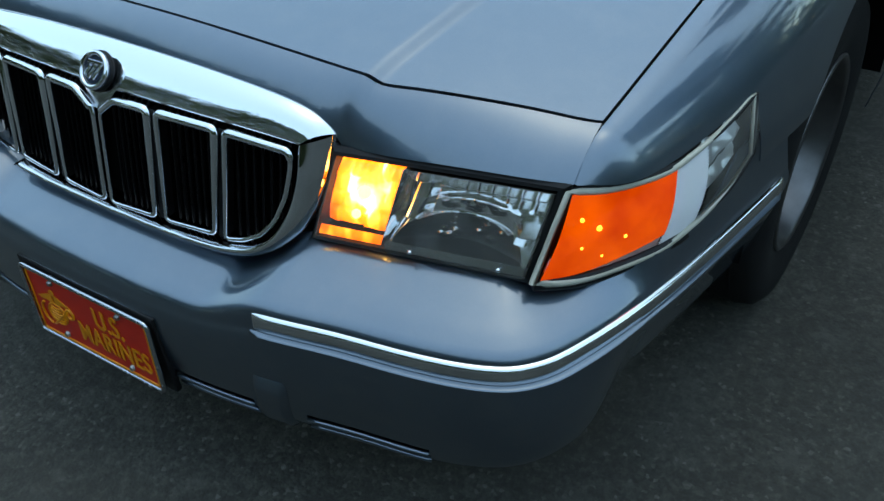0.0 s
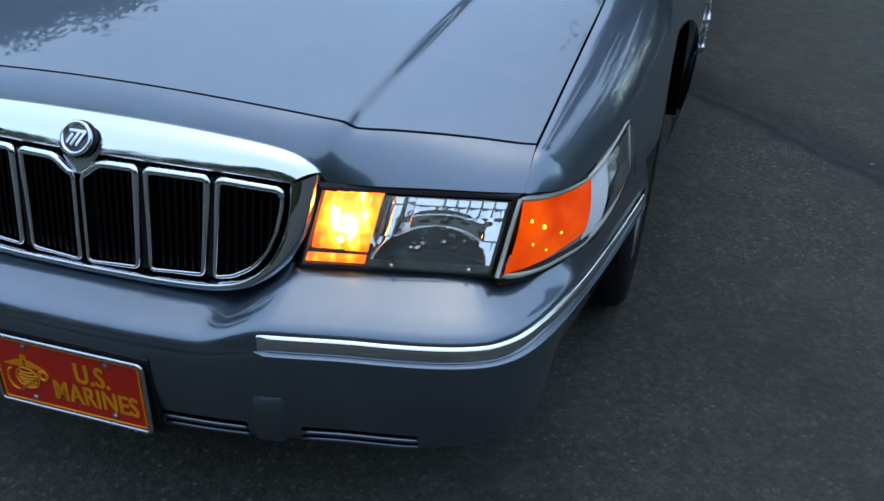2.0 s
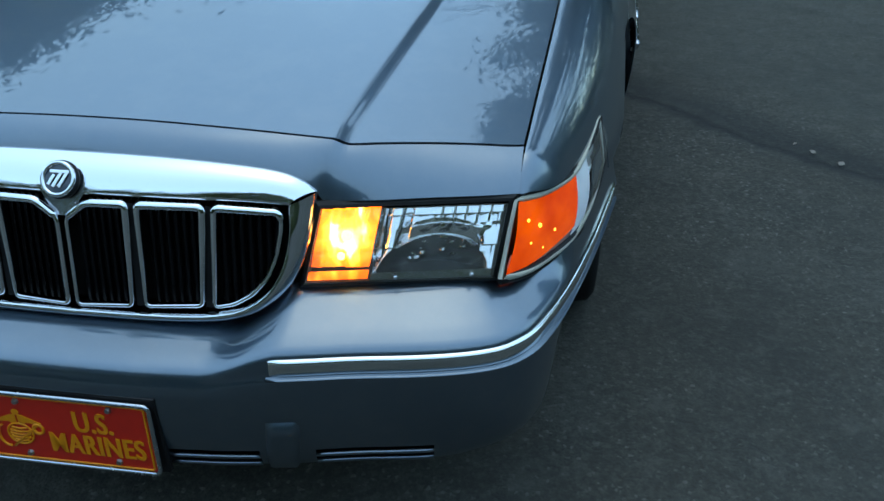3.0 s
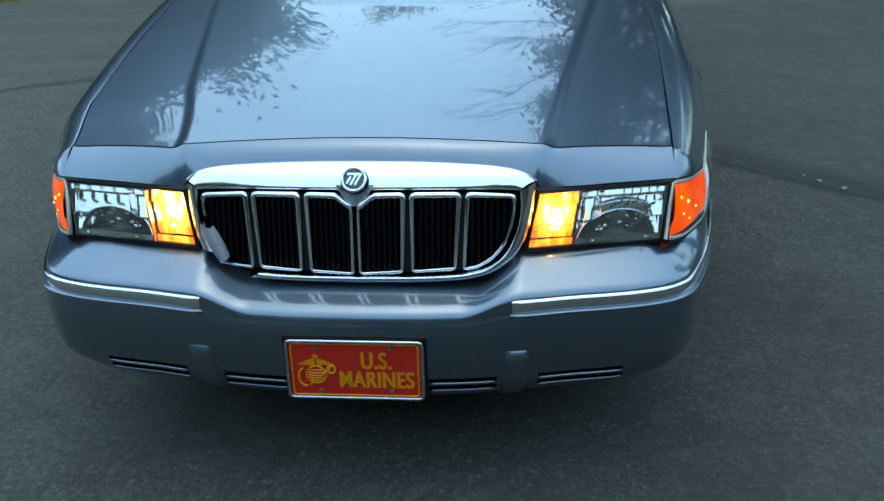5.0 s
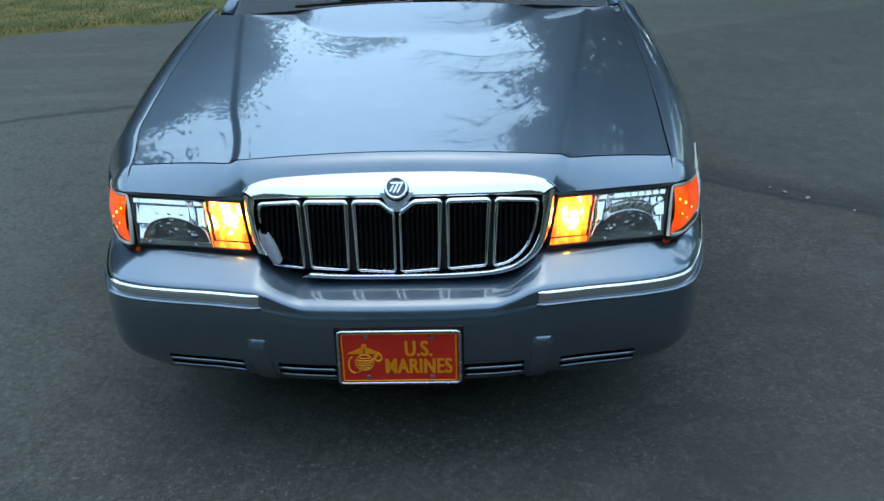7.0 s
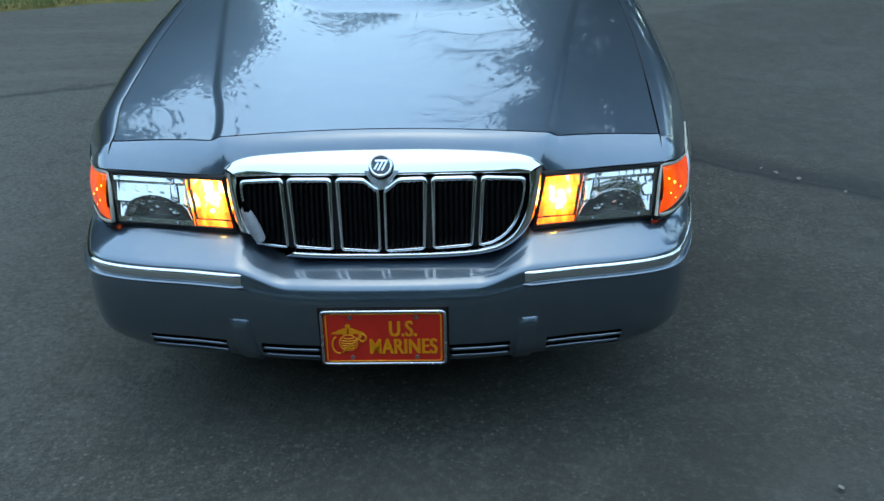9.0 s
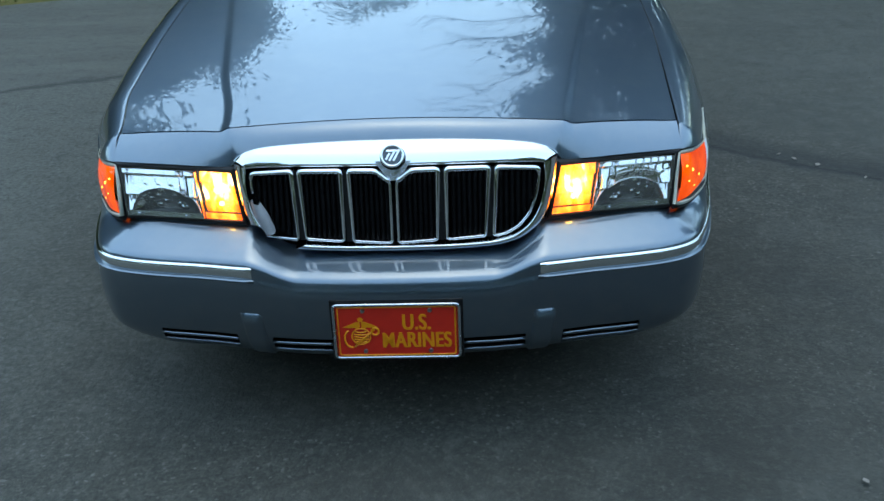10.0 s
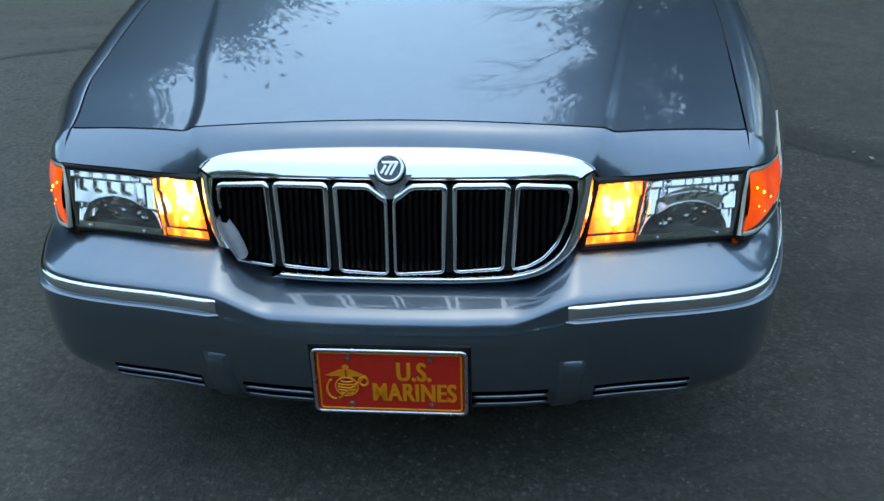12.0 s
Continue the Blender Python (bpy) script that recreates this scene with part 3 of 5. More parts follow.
WIDE = pchip([0.277, 0.35, 0.4, 0.5, 0.62, 0.75, 1.0, 1.4, 2.0, 3.5, 4.4, 5.0, 5.35], [0.80, 0.841, 0.857, 0.884, 0.912, 0.932, 0.958, 0.98, 0.988, 0.988, 0.965, 0.93, 0.86])
BELT = 0.55  # height of the widest line of the body side


def side_x(y, z, top_x, top_z):
    if z >= BELT:
        c = min((z - BELT) / (top_z - BELT), 1)
        return top_x + (WIDE(y) - top_x) * math.sqrt(max(0, 1 - c * c))
    return WIDE(y) - 0.045 * ((BELT - z) / 0.33) ** 2


ARCH_Y, ARCH_Z, ARCH_R = 1.08, 0.335, 0.40
REAR_Y = ARCH_Y + 2.91


def arch_floor(y, centre, floor):
    d = ARCH_R**2 - (y - centre) ** 2
    return max(floor, ARCH_Z + math.sqrt(d)) if d > 0 else floor


# ---- hood
NU, NV = 381, 80
rows = []
for j in range(NV):
    v = j / (NV - 1)
    row = []
    for i in range(NU):
        u = -1 + 2 * i / (NU - 1)
        xf = u * 0.7465
        y0 = FRONT_Y(abs(xf)) + 0.005
        y1 = 1.43 + 0.20 * abs(u) ** 3
        y = y0 + (y1 - y0) * v
        x = u * (SEAM_X(y) - 0.0025)
        z = hood_z(x, y)
        row.append(bent(Vector((x, y, z))))
    rows.append(row)
hood = part("hood", grid("hood", rows), PAINT, car)
thick(hood, 0.012)
# added near-black sheet under the hood, so its gaps read as shaded
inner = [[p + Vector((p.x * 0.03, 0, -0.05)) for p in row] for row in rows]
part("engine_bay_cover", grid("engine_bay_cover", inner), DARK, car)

# black tubes laid in the hood gaps stand in for their shade
path = []
for u in np.linspace(-1, 1, 90):
    x = u * 0.7465
    path.append(Vector((x, FRONT_Y(abs(x)) + 0.002, hood_z(x, FRONT_Y(abs(x))) - 0.009)))
part("hood_seal", tube(path, 0.005, sides=6), BLACK, car)
for s in (1, -1):
    path = [bent(Vector((s * SEAM_X(y), y, seam_z(y) - 0.007))) for y in np.linspace(0.36, 1.62, 40)]
    part("hood_seal", tube(path, 0.005, sides=6), BLACK, car)

# ---- header panel between hood, grille and headlamps
LOW = spline([(0, 0.2, 0.782), (0.12, 0.2, 0.781), (0.24, 0.2, 0.775), (0.33, 0.2, 0.763), (0.385, 0.2, 0.752), (0.412, 0.2, 0.735), (0.424, 0.2, 0.7175), (0.46, 0.203, 0.718), (0.6, 0.234, 0.7165), (0.7, 0.260, 0.7135), (0.744, 0.276, 0.711)])
LOW_P = [LOW(s) for s in np.linspace(0, 1, 400)]
xs = sorted(set(np.round(np.r_[np.linspace(-0.7475, 0.7475, 150), np.linspace(0.37, 0.5, 16), -np.linspace(0.37, 0.5, 16)], 4)))
rows = []
for x in xs:
    a = abs(x)
    ly = float(np.interp(a, [p.x for p in LOW_P], [p.y for p in LOW_P]))
    lz = float(np.interp(a, [p.x for p in LOW_P], [p.z for p in LOW_P]))
    ls = float(np.interp(a, [0, 0.24, 0.33, 0.39, 0.44, 0.52, 0.744], [0.782, 0.775, 0.763, 0.749, 0.733, 0.7185, 0.711]))
    uy, uz = FRONT_Y(a), hood_z(a * 0.749 / 0.745, FRONT_Y(a))
    # an even, slightly domed slope down to the lower edge
    col = []
    for k in range(13):
        t = k / 12
        dome = 0.006 * 4 * t * (1 - t)
        col.append(Vector((x, ly + (uy - ly) * t - dome * 0.5, ls + (uz - ls) * t + (lz - ls) * (1 - t) ** 2.5 + dome * 0.86)))
    rows.append(col)
header = part("header_panel", grid("header_panel", rows, flip=True), PAINT, car)
thick(header, 0.008)

# ---- front fenders
LAMP_TOP = pchip([0.277, 0.33, 0.40, 0.5, 0.605, 0.7, 0.85, 1.08, 1.4, 1.72], [0.708, 0.696, 0.691, 0.695, 0.708, 0.733, 0.767, 0.785, 0.775, 0.76])


def fender(s):
    """An upper sheet from the hood to a line through the lamp's upper edge, and a lower one behind the lamp."""
    upper, lower = [], []
    for y in np.r_[np.linspace(0.279, 0.605, 34), np.linspace(0.62, 0.90, 60), np.linspace(0.91, 1.72, 70)]:
        tx, tz = SEAM_X(y) + 0.0025, seam_z(y)
        zmid = min(LAMP_TOP(y) + (0.004 if y <= 0.605 else 0), tz - 0.001)
        floor = 0.600 if y < 0.70 else arch_floor(y, ARCH_Y, 0.600 if y < ARCH_Y else 0.24)
        th_mid = math.acos(max(min((zmid - BELT) / (tz - BELT), 1), 0))
        upper.append([Vector((s * (tx + (WIDE(y) - tx) * math.sin(th_mid * k / 24)), y, BELT + (tz - BELT) * math.cos(th_mid * k / 24))) for k in range(25)])
        if y >= 0.605:
            lower.append([Vector((s * side_x(y, zmid + (floor - zmid) * k / 20, tx, tz), y, zmid + (floor - zmid) * k / 20)) for k in range(21)])
    bm = bmesh.new()
    for rows in (upper, lower):
        me = grid("tmp", [[bent(p) for p in r] for r in rows], flip=s < 0)
        bm.from_mesh(me)
        bpy.data.meshes.remove(me)
    bmesh.ops.remove_doubles(bm, verts=bm.verts, dist=0.0008)
    ob = part("front_fender", bm, PAINT, car)
    return thick(ob, 0.002)


# ---- bumper cover with its holes
SIDE = pchip([0, 0.1, 0.2, 0.28, 0.34, 0.38, 0.44, 0.5, 0.58, 0.66, 0.74, 0.82, 0.9, 1.0], [0.135, 0.098, 0.060, 0.028, 0.007, 0.001, -0.003, -0.008, -0.012, -0.013, -0.010, -0.001, 0.030, 0.09])
SIDE_Z = [0.580, 0.565, 0.549, 0.535, 0.523, 0.512, 0.487, 0.474, 0.44, 0.40, 0.35, 0.295, 0.252, 0.232]
MID = pchip([0, 0.1, 0.2, 0.28, 0.34, 0.38, 0.44, 0.5, 0.58, 0.66, 0.74, 0.82, 0.9, 1.0], [0.12, 0.085, 0.05, 0.022, 0.006, 0.000, -0.005, -0.009, -0.013, -0.014, -0.012, -0.003, 0.024, 0.09])
MID_Z = [0.524, 0.513, 0.502, 0.493, 0.485, 0.478, 0.466, 0.456, 0.435, 0.40, 0.35, 0.295, 0.252, 0.232]
SECTION_V = [0, 0.1, 0.2, 0.28, 0.34, 0.38, 0.44, 0.5, 0.58, 0.66, 0.74, 0.82, 0.9, 1.0]
SIDE_H, MID_H = pchip(SECTION_V, SIDE_Z), pchip(SECTION_V, MID_Z)
VENT_Z = (0.271, 0.319)


def v_of_z(z):
    vs = np.linspace(0.6, 1, 400)
    return float(np.interp(-z, [-SIDE_H(v) for v in vs], vs))


def bumper_point(s, v, x_sign=1, out=0.0):
    p, n = plan_at(s)
    # the lamp shelf starts beside the grille, slanting outwards as it rises
    f = smooth(0.255, 0.40, p.x - 0.10 * (v < 0.38) * (0.38 - v) + 0.02)
    d = SIDE(v) * f + MID(v) * (1 - f)
    z = SIDE_H(v) * f + MID_H(v) * (1 - f)
    wrap = smooth(0.19, 0.37, p.y)
    if v < 0.34:
        d = d * (1 - wrap) + ((0.012 + 0.012 * smooth(0.5, 0.6, p.y)) * (0.34 - v) / 0.34 + 0.004) * wrap
        zt = 0.572 if p.y < 0.3 else float(np.interp(p.y, [0.3, 0.38, 0.49, 0.58, 0.73], [0.572, 0.564, 0.577, 0.622, 0.632]))
        z = z * (1 - wrap) + (0.520 + (zt - 0.520) * (0.34 - v) / 0.34) * wrap
    if v > 0.44:
        d += (0.072 * smooth(0.44, 1.05, v) - d) * wrap  # the flank tucks in below the strip
    low = smooth(0.6, 0.85, p.x)
    if v > 0.6:
        z += low * 0.06 * smooth(0.74, 1.0, v)
    d -= out
    return Vector((x_sign * (p.x + n.x * d), p.y + n.y * d, z))


us = set(np.round(np.linspace(0, 1, 120), 4)) | {round(s_of_x(x), 5) for x in (0.165, 0.325, 0.420, 0.626)} | set(np.round(np.linspace(s_of_x(0.29), s_of_x(0.43), 26), 5))
us = sorted(us)
vs = sorted(set(np.round(np.linspace(0, 1, 60), 4)) | {round(v_of_z(z), 5) for z in VENT_Z})
hole = [(s_of_x(0.165), s_of_x(0.325)), (s_of_x(0.420), s_of_x(0.626))]
v_hole = (v_of_z(VENT_Z[1]), v_of_z(VENT_Z[0]))
all_u = [(-1, u) for u in us[:0:-1]] + [(1, u) for u in us]
rows = [[bumper_point(u, v, s) for v in vs] for s, u in all_u]


def solid(i, j):
    (sa, ua), (sb, ub) = all_u[i], all_u[i + 1]
    lo, hi = min(ua, ub), max(ua, ub)
    vm = (vs[j] + vs[j + 1]) / 2
    return not (v_hole[0] < vm < v_hole[1] and any(a - 1e-4 < (lo + hi) / 2 < b + 1e-4 for a, b in hole))


bumper = part("bumper_cover", grid("bumper_cover", rows, keep=solid), PAINT, car)
thick(bumper, 0.004)

# air vents in the bumper: a near-black sheet for the shaded depth and two slats each
for s in (-1, 1):
    for a, b in ((0.165, 0.325), (0.420, 0.626)):
        sa, sb = s_of_x(a), s_of_x(b)
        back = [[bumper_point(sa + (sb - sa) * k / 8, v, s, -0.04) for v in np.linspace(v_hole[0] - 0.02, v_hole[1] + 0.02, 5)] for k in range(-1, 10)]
        vent = part("air_vent", grid("air_vent", back, flip=s < 0), DARK, bumper, "air vent opening, near-black sheet for its shaded depth")
        for zz in ((0.304, 0.280) if a < 0.3 else (0.306, 0.284)):
            v = v_of_z(zz)
            path = [bumper_point(sa + (sb - sa) * k / 10, v, s, 0.001) for k in range(11)]
            part("slat", tube(path, 0.0042, sides=8), PAINT, vent)

# raised pads beside the plate
for s in (-1, 1):
    rows = []
    sa, sb = s_of_x(0.343), s_of_x(0.402)
    va, vb = v_of_z(0.393), v_of_z(0.240)
    for i in range(9):
        q = i / 8
        row = []
        for j in range(13):
            w = j / 12
            e = min(1, min(q, 1 - q) * 7) * min(1, w * 10)
            row.append(bumper_point(sa + (sb - sa) * q - 0.012 * w, va + (vb - va) * w, s, 0.013 * math.sin(e * math.pi / 2) - 0.002))
        rows.append(row)
    part("bumper_pad", grid("bumper_pad", rows, flip=s < 0), PAINT, bumper)

# chrome strips along the bumper: a flat face with a rounded upper edge, over a painted lip
STRIP = [(0.371, -0.003), (0.372, 0.001), (0.375, 0.0035), (0.380, 0.0050), (0.387, 0.0058), (0.398, 0.0055), (0.415, 0.0045), (0.435, 0.0030), (0.444, 0.0022), (0.449, 0.001), (0.451, 0.0)]
LIP = [(0.447, 0.002), (0.449, 0.0085), (0.452, 0.0100), (0.458, 0.0106), (0.466, 0.0095), (0.476, 0.006), (0.490, 0.002), (0.50, -0.002)]


def swept(name, section, s, u0, u1, n, skin, parent, label=""):
    rows = []
    for i in range(n + 1):
        u = u0 + (u1 - u0) * i / n
        end = min(1.0, 0.25 + 0.75 * min(i, n - i) / 2)
        rows.append([bumper_point(u, v, s, out * end if out > 0 else out) for v, out in section])
    ob = part(name, grid(name, rows, flip=s < 0), skin, parent, label)
    e = ob.modifiers.new("crisp_edges", "EDGE_SPLIT")
    e.split_angle, e.use_edge_sharp = radians(42), False
    return ob


for s in (-1, 1):
    s0 = s_of_x(0.360)
    swept("chrome_strip", STRIP, s, s0, 0.985, 110, CHROME, bumper, "chrome bumper strip")
    swept("strip_ledge", LIP, s, s0 - 0.004, 0.985, 110, PAINT, bumper)


# ---- grille
def grille_y(x, z):
    t = (z - 0.55) / 0.177
    return (0.094 + 0.2 * x * x) * (1 - t) + (0.130 + 0.27 * x * x) * t


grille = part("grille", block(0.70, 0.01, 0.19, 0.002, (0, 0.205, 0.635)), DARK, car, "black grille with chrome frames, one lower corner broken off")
OUT_HALF = [(0.415, 0.197, 0.735), (0.413, 0.186, 0.69), (0.402, 0.165, 0.640), (0.383, 0.142, 0.600), (0.350, 0.118, 0.566), (0.305, 0.102, 0.543), (0.24, 0.093, 0.532), (0.12, 0.088, 0.527), (0, 0.087, 0.526)]
IN_HALF = [(0.376, 0.163, 0.726), (0.378, 0.150, 0.69), (0.371, 0.135, 0.645), (0.352, 0.116, 0.600), (0.325, 0.103, 0.572), (0.285, 0.094, 0.553), (0.22, 0.087, 0.544), (0.12, 0.083, 0.541), (0, 0.082, 0.540)]


def ring(s, t0, t1, n):
    """The chrome channel down the side of the grille and under it."""
    fo, fi = spline(OUT_HALF), spline(IN_HALF)
    rows = []
    for i in range(n):
        t = t0 + (t1 - t0) * i / (n - 1)
        o, a = fo(t), fi(t)
        deep = Vector((0, 0.05, 0))
        mid = (o + a) / 2 + Vector((0, -0.006, 0))
        row = [o + deep, o + deep * 0.4, o, o * 0.8 + mid * 0.2 + Vector((0, -0.003, 0)), mid, a * 0.85 + mid * 0.15 + Vector((0, -0.002, 0)), a, a + Vector((0, 0.006, 0)), a + Vector((0, 0.03, 0))]
        rows.append([Vector((s * p.x, p.y, p.z)) for p in row])
    return rows


surround = part("grille_surround", grid("grille_surround", ring(1, 0, 1, 60), flip=True), CHROME, grille, "polished chrome grille surround")
part("grille_surround_side", grid("grille_surround_side", ring(-1, 0, 0.30, 20)), CHROME, grille)
part("grille_surround_foot", grid("grille_surround_foot", ring(-1, 0.545, 1, 30)), CHROME, grille)
# the break: bare plastic where the chrome has gone
rows = []
for k in range(9):
    t = k / 8
    a = Vector((-0.364, 0.122, 0.652)).lerp(Vector((-0.330, 0.110, 0.562)), t) + Vector((-0.006 * math.sin(math.pi * t), 0, 0))
    b = Vector((-0.343, 0.118, 0.645)).lerp(Vector((-0.309, 0.106, 0.570)), t) + Vector((0.004 * math.sin(math.pi * t), 0, 0))
    rows.append([a + Vector((0, 0.02, 0)), a, a.lerp(b, 0.5) + Vector((0, -0.005, 0)), b, b + Vector((0, 0.02, 0))])
part("broken_corner", grid("broken_corner", rows), BROKEN, grille, "bare grey plastic where chrome broke off")

# the wide top bar
rows = []
for i in range(91):
    u = -1 + 2 * i / 90
    a = abs(u)
    low = Vector((u * 0.376, 0.140 + 0.024 * a**2.2, 0.7345 - 0.009 * a**6))
    top = Vector((u * 0.4155, 0.2, 0.7825 - 0.020 * a**2.4 - 0.028 * a**14))
    ctl = (low + top) / 2 + Vector((0, -0.009, 0.013))
    row = [low + Vector((0, 0.03, -0.004)), low + Vector((0, 0.004, -0.003))]
    for k in range(13):
        t = k / 12
        row.append(low * (1 - t) ** 2 + ctl * 2 * t * (1 - t) + top * t * t)
    row.append(top + Vector((0, 0.012, -0.006)))
    rows.append(row)
part("grille_top_bar", grid("grille_top_bar", rows, flip=True), CHROME, grille, "wide polished chrome top bar")

# six panes: chrome frame and upright black slats each
PANES = [
    [(0.008, 0.546), (0.008, 0.699), (0.044, 0.7265), (0.112, 0.727), (0.106, 0.550)],
    [(0.130, 0.551), (0.1305, 0.7265), (0.2385, 0.724), (0.2275, 0.5545)],
    [(0.2475, 0.553), (0.2565, 0.7235), (0.362, 0.714), (0.364, 0.69), (0.356, 0.645), (0.338, 0.603), (0.312, 0.575), (0.28, 0.558)],
]


def inside_span(pts, x):
    zs = []
    for (xa, za), (xb, zb) in zip(pts, pts[1:] + pts[:1]):
        if (xa - x) * (xb - x) < 0:
            zs.append(za + (zb - za) * (x - xa) / (xb - xa))
    return (min(zs), max(zs)) if len(zs) >= 2 else None


for s in (1, -1):
    for n, pts in enumerate(PANES):
        loop = rounded(pts, 0.010)
        closed = True
        if s < 0 and n == 2:
            # the outer lower corner of this frame is gone
            loop = rounded([(0.330, 0.560), (0.2475, 0.553), (0.2565, 0.7235), (0.362, 0.714), (0.364, 0.69), (0.361, 0.665)], 0.010, closed=False)
            closed = False
        path = [Vector((s * p.x, grille_y(p.x, p.y) - 0.004, p.y)) for p in loop]
        heavy = [0.0058 if p.z > 0.70 else 0.0036 for p in path]
        frame_ob = part("pane_frame", tube(path, heavy, closed, 8, 1.25), CHROME, grille)
        xa, xb = min(p[0] for p in pts) + 0.008, max(p[0] for p in pts) - 0.006
        count = 7
        for k in range(count):
            x = xa + (xb - xa) * (k + 0.5) / count
            span = inside_span(pts, x)
            if span:
                zs = np.linspace(span[0], span[1], 6)
                p = [Vector((s * x, grille_y(x, z) + 0.012, z)) for z in zs]
                part("slat", tube(p, 0.0026, False, 4, 4.5), SLAT, frame_ob)

# upright black bars between the panes and a near-black sheet standing in for shade behind the slats
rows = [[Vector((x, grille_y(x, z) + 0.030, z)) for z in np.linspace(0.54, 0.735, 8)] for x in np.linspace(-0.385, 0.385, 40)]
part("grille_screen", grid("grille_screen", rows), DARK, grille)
for s in (1, -1):
    for (xa, za), (xb, zb) in (((0.1195, 0.727), (0.118, 0.548)), ((0.2475, 0.724), (0.2375, 0.55))):
        rows = []
        for k in range(8):
            t = k / 7
            x, z = xa + (xb - xa) * t, za + (zb - za) * t
            y = grille_y(x, z)
            rows.append([Vector((s * (x - 0.006), y + 0.02, z)), Vector((s * (x - 0.006), y, z)), Vector((s * (x + 0.006), y, z)), Vector((s * (x + 0.006), y + 0.02, z))])
        part("grille_post", grid("grille_post", rows, flip=s > 0, smoothed=False), BLACK, grille)

# ---- round badge with plain slanted bars
tilt = Matrix.Translation((0, 0.1455, 0.756)) @ Matrix.Rotation(radians(-36), 4, "X")


def disc(r, d, at, n=40, ax="Y"):
    bm = bmesh.new()
    bmesh.ops.create_cone(bm, cap_ends=True, segments=n, radius1=r, radius2=r * 0.97, depth=d, matrix=tilt @ Matrix.Translation(at) @ Matrix.Rotation(radians(90), 4, "X"))
    bmesh.ops.bevel(bm, geom=[e for e in bm.edges if len(e.link_faces) == 2 and e.calc_face_angle() > 1], offset=d * 0.25, segments=2, affect="EDGES")
    for f in bm.faces:
        f.smooth = len(f.verts) < 6
    return bm


badge = part("badge", disc(0.0325, 0.009, (0, 0.0015, 0)), BLACK, grille, "round chrome badge")
part("badge_face", disc(0.030, 0.006, (0, -0.004, 0)), BADGE_BLUE, badge)
ringp = [tilt @ Vector((0.0265 * math.cos(a), -0.008, 0.0265 * math.sin(a))) for a in np.linspace(0, 2 * math.pi, 48, endpoint=False)]
part("badge_ring", tube(ringp, 0.0040, True, 10), CHROME, badge)
for k, (dx, l) in enumerate(((-0.011, 0.020), (-0.001, 0.027), (0.009, 0.027))):
    bm = block(0.0062, 0.003, l, 0.001)
    bmesh.ops.transform(bm, matrix=tilt @ Matrix.Translation((dx, -0.0085, -0.002)) @ Matrix.Rotation(radians(28), 4, "Y"), verts=bm.verts)
    part("badge_bar", bm, CHROME, badge)
bm = block(0.034, 0.003, 0.006, 0.001)
bmesh.ops.transform(bm, matrix=tilt @ Matrix.Translation((0.002, -0.0085, 0.012)), verts=bm.verts)
part("badge_bar", bm, CHROME, badge)
rows = [[Vector((x, 0.145 - k * 0.004, 0.745 - 0.008 * k - (0.5 - abs(x) / 0.09) * 0.002 * k)) for x in np.linspace(-0.045 + 0.006 * k, 0.045 - 0.006 * k, 9)] for k in range(6)]
part("badge_mount", grid("badge_mount", rows), CHROME_DULL, badge)


# ---- headlamps
def patch(corners, bulge, nu=24, nv=10, inset=0.0, u0=0.0, u1=1.0, v0=0.0, v1=1.0):
    """A slightly domed sheet between bl, br, tr, tl."""
    bl, br, tr, tl = (Vector(c) for c in corners)
    normal = (br - bl).cross(tl - bl).normalized()
    rows = []
    for i in range(nu + 1):
        u = u0 + (u1 - u0) * i / nu
        row = []
        for j in range(nv + 1):
            v = v0 + (v1 - v0) * j / nv
            p = (bl * (1 - u) + br * u) * (1 - v) + (tl * (1 - u) + tr * u) * v
            row.append(p + normal * (bulge * (1 - (2 * u - 1) ** 2) * (1 - (2 * v - 1) ** 2) ** 0.5 - inset))
        rows.append(row)
    return rows


HL = [(0.396, 0.138, 0.588), (0.712, 0.207, 0.584), (0.731, 0.258, 0.7025), (0.422, 0.180, 0.7095)]


def flipped(rows, s):
    return [[Vector((s * p.x, p.y, p.z)) for p in r] for r in rows]


def scallops(u0, u1, v0, v1, inset, nu, nv, deep, fine=8, lean_by=0.0):
    """A reflector of pillow-shaped facets behind the lens."""
    rows = patch(HL, 0, nu * fine, nv * fine, inset, u0, u1, v0, v1)
    n = (Vector(HL[1]) - Vector(HL[0])).cross(Vector(HL[3]) - Vector(HL[0])).normalized()
    for i, row in enumerate(rows):
        for j, p in enumerate(row):
            a, b = (i % fine) / fine, (j % fine) / fine
            ci, cj = i // fine, j // fine
            if lean_by:
                # facets lean their own ways, those near the top mostly upwards
                h = math.sin(ci * 12.9 + cj * 78.2) * 43758.5
                h -= math.floor(h)
                g = math.sin(ci * 39.3 + cj * 11.1) * 9631.7
                g -= math.floor(g)
                up = 0.9 if cj == nv - 1 else (-0.9 if cj == 0 and ci < 3 else 1.6 * h - 0.75)
                p -= n * lean_by * ((b - 0.5) * up + (a - 0.5) * (1.4 * g - 0.7))
            p += n * deep * (math.sin(math.pi * a) * math.sin(math.pi * b)) ** 0.7 * (0.5 + 0.5 * math.sin(ci * 2.7 + cj * 4.1) ** 2)
    return rows


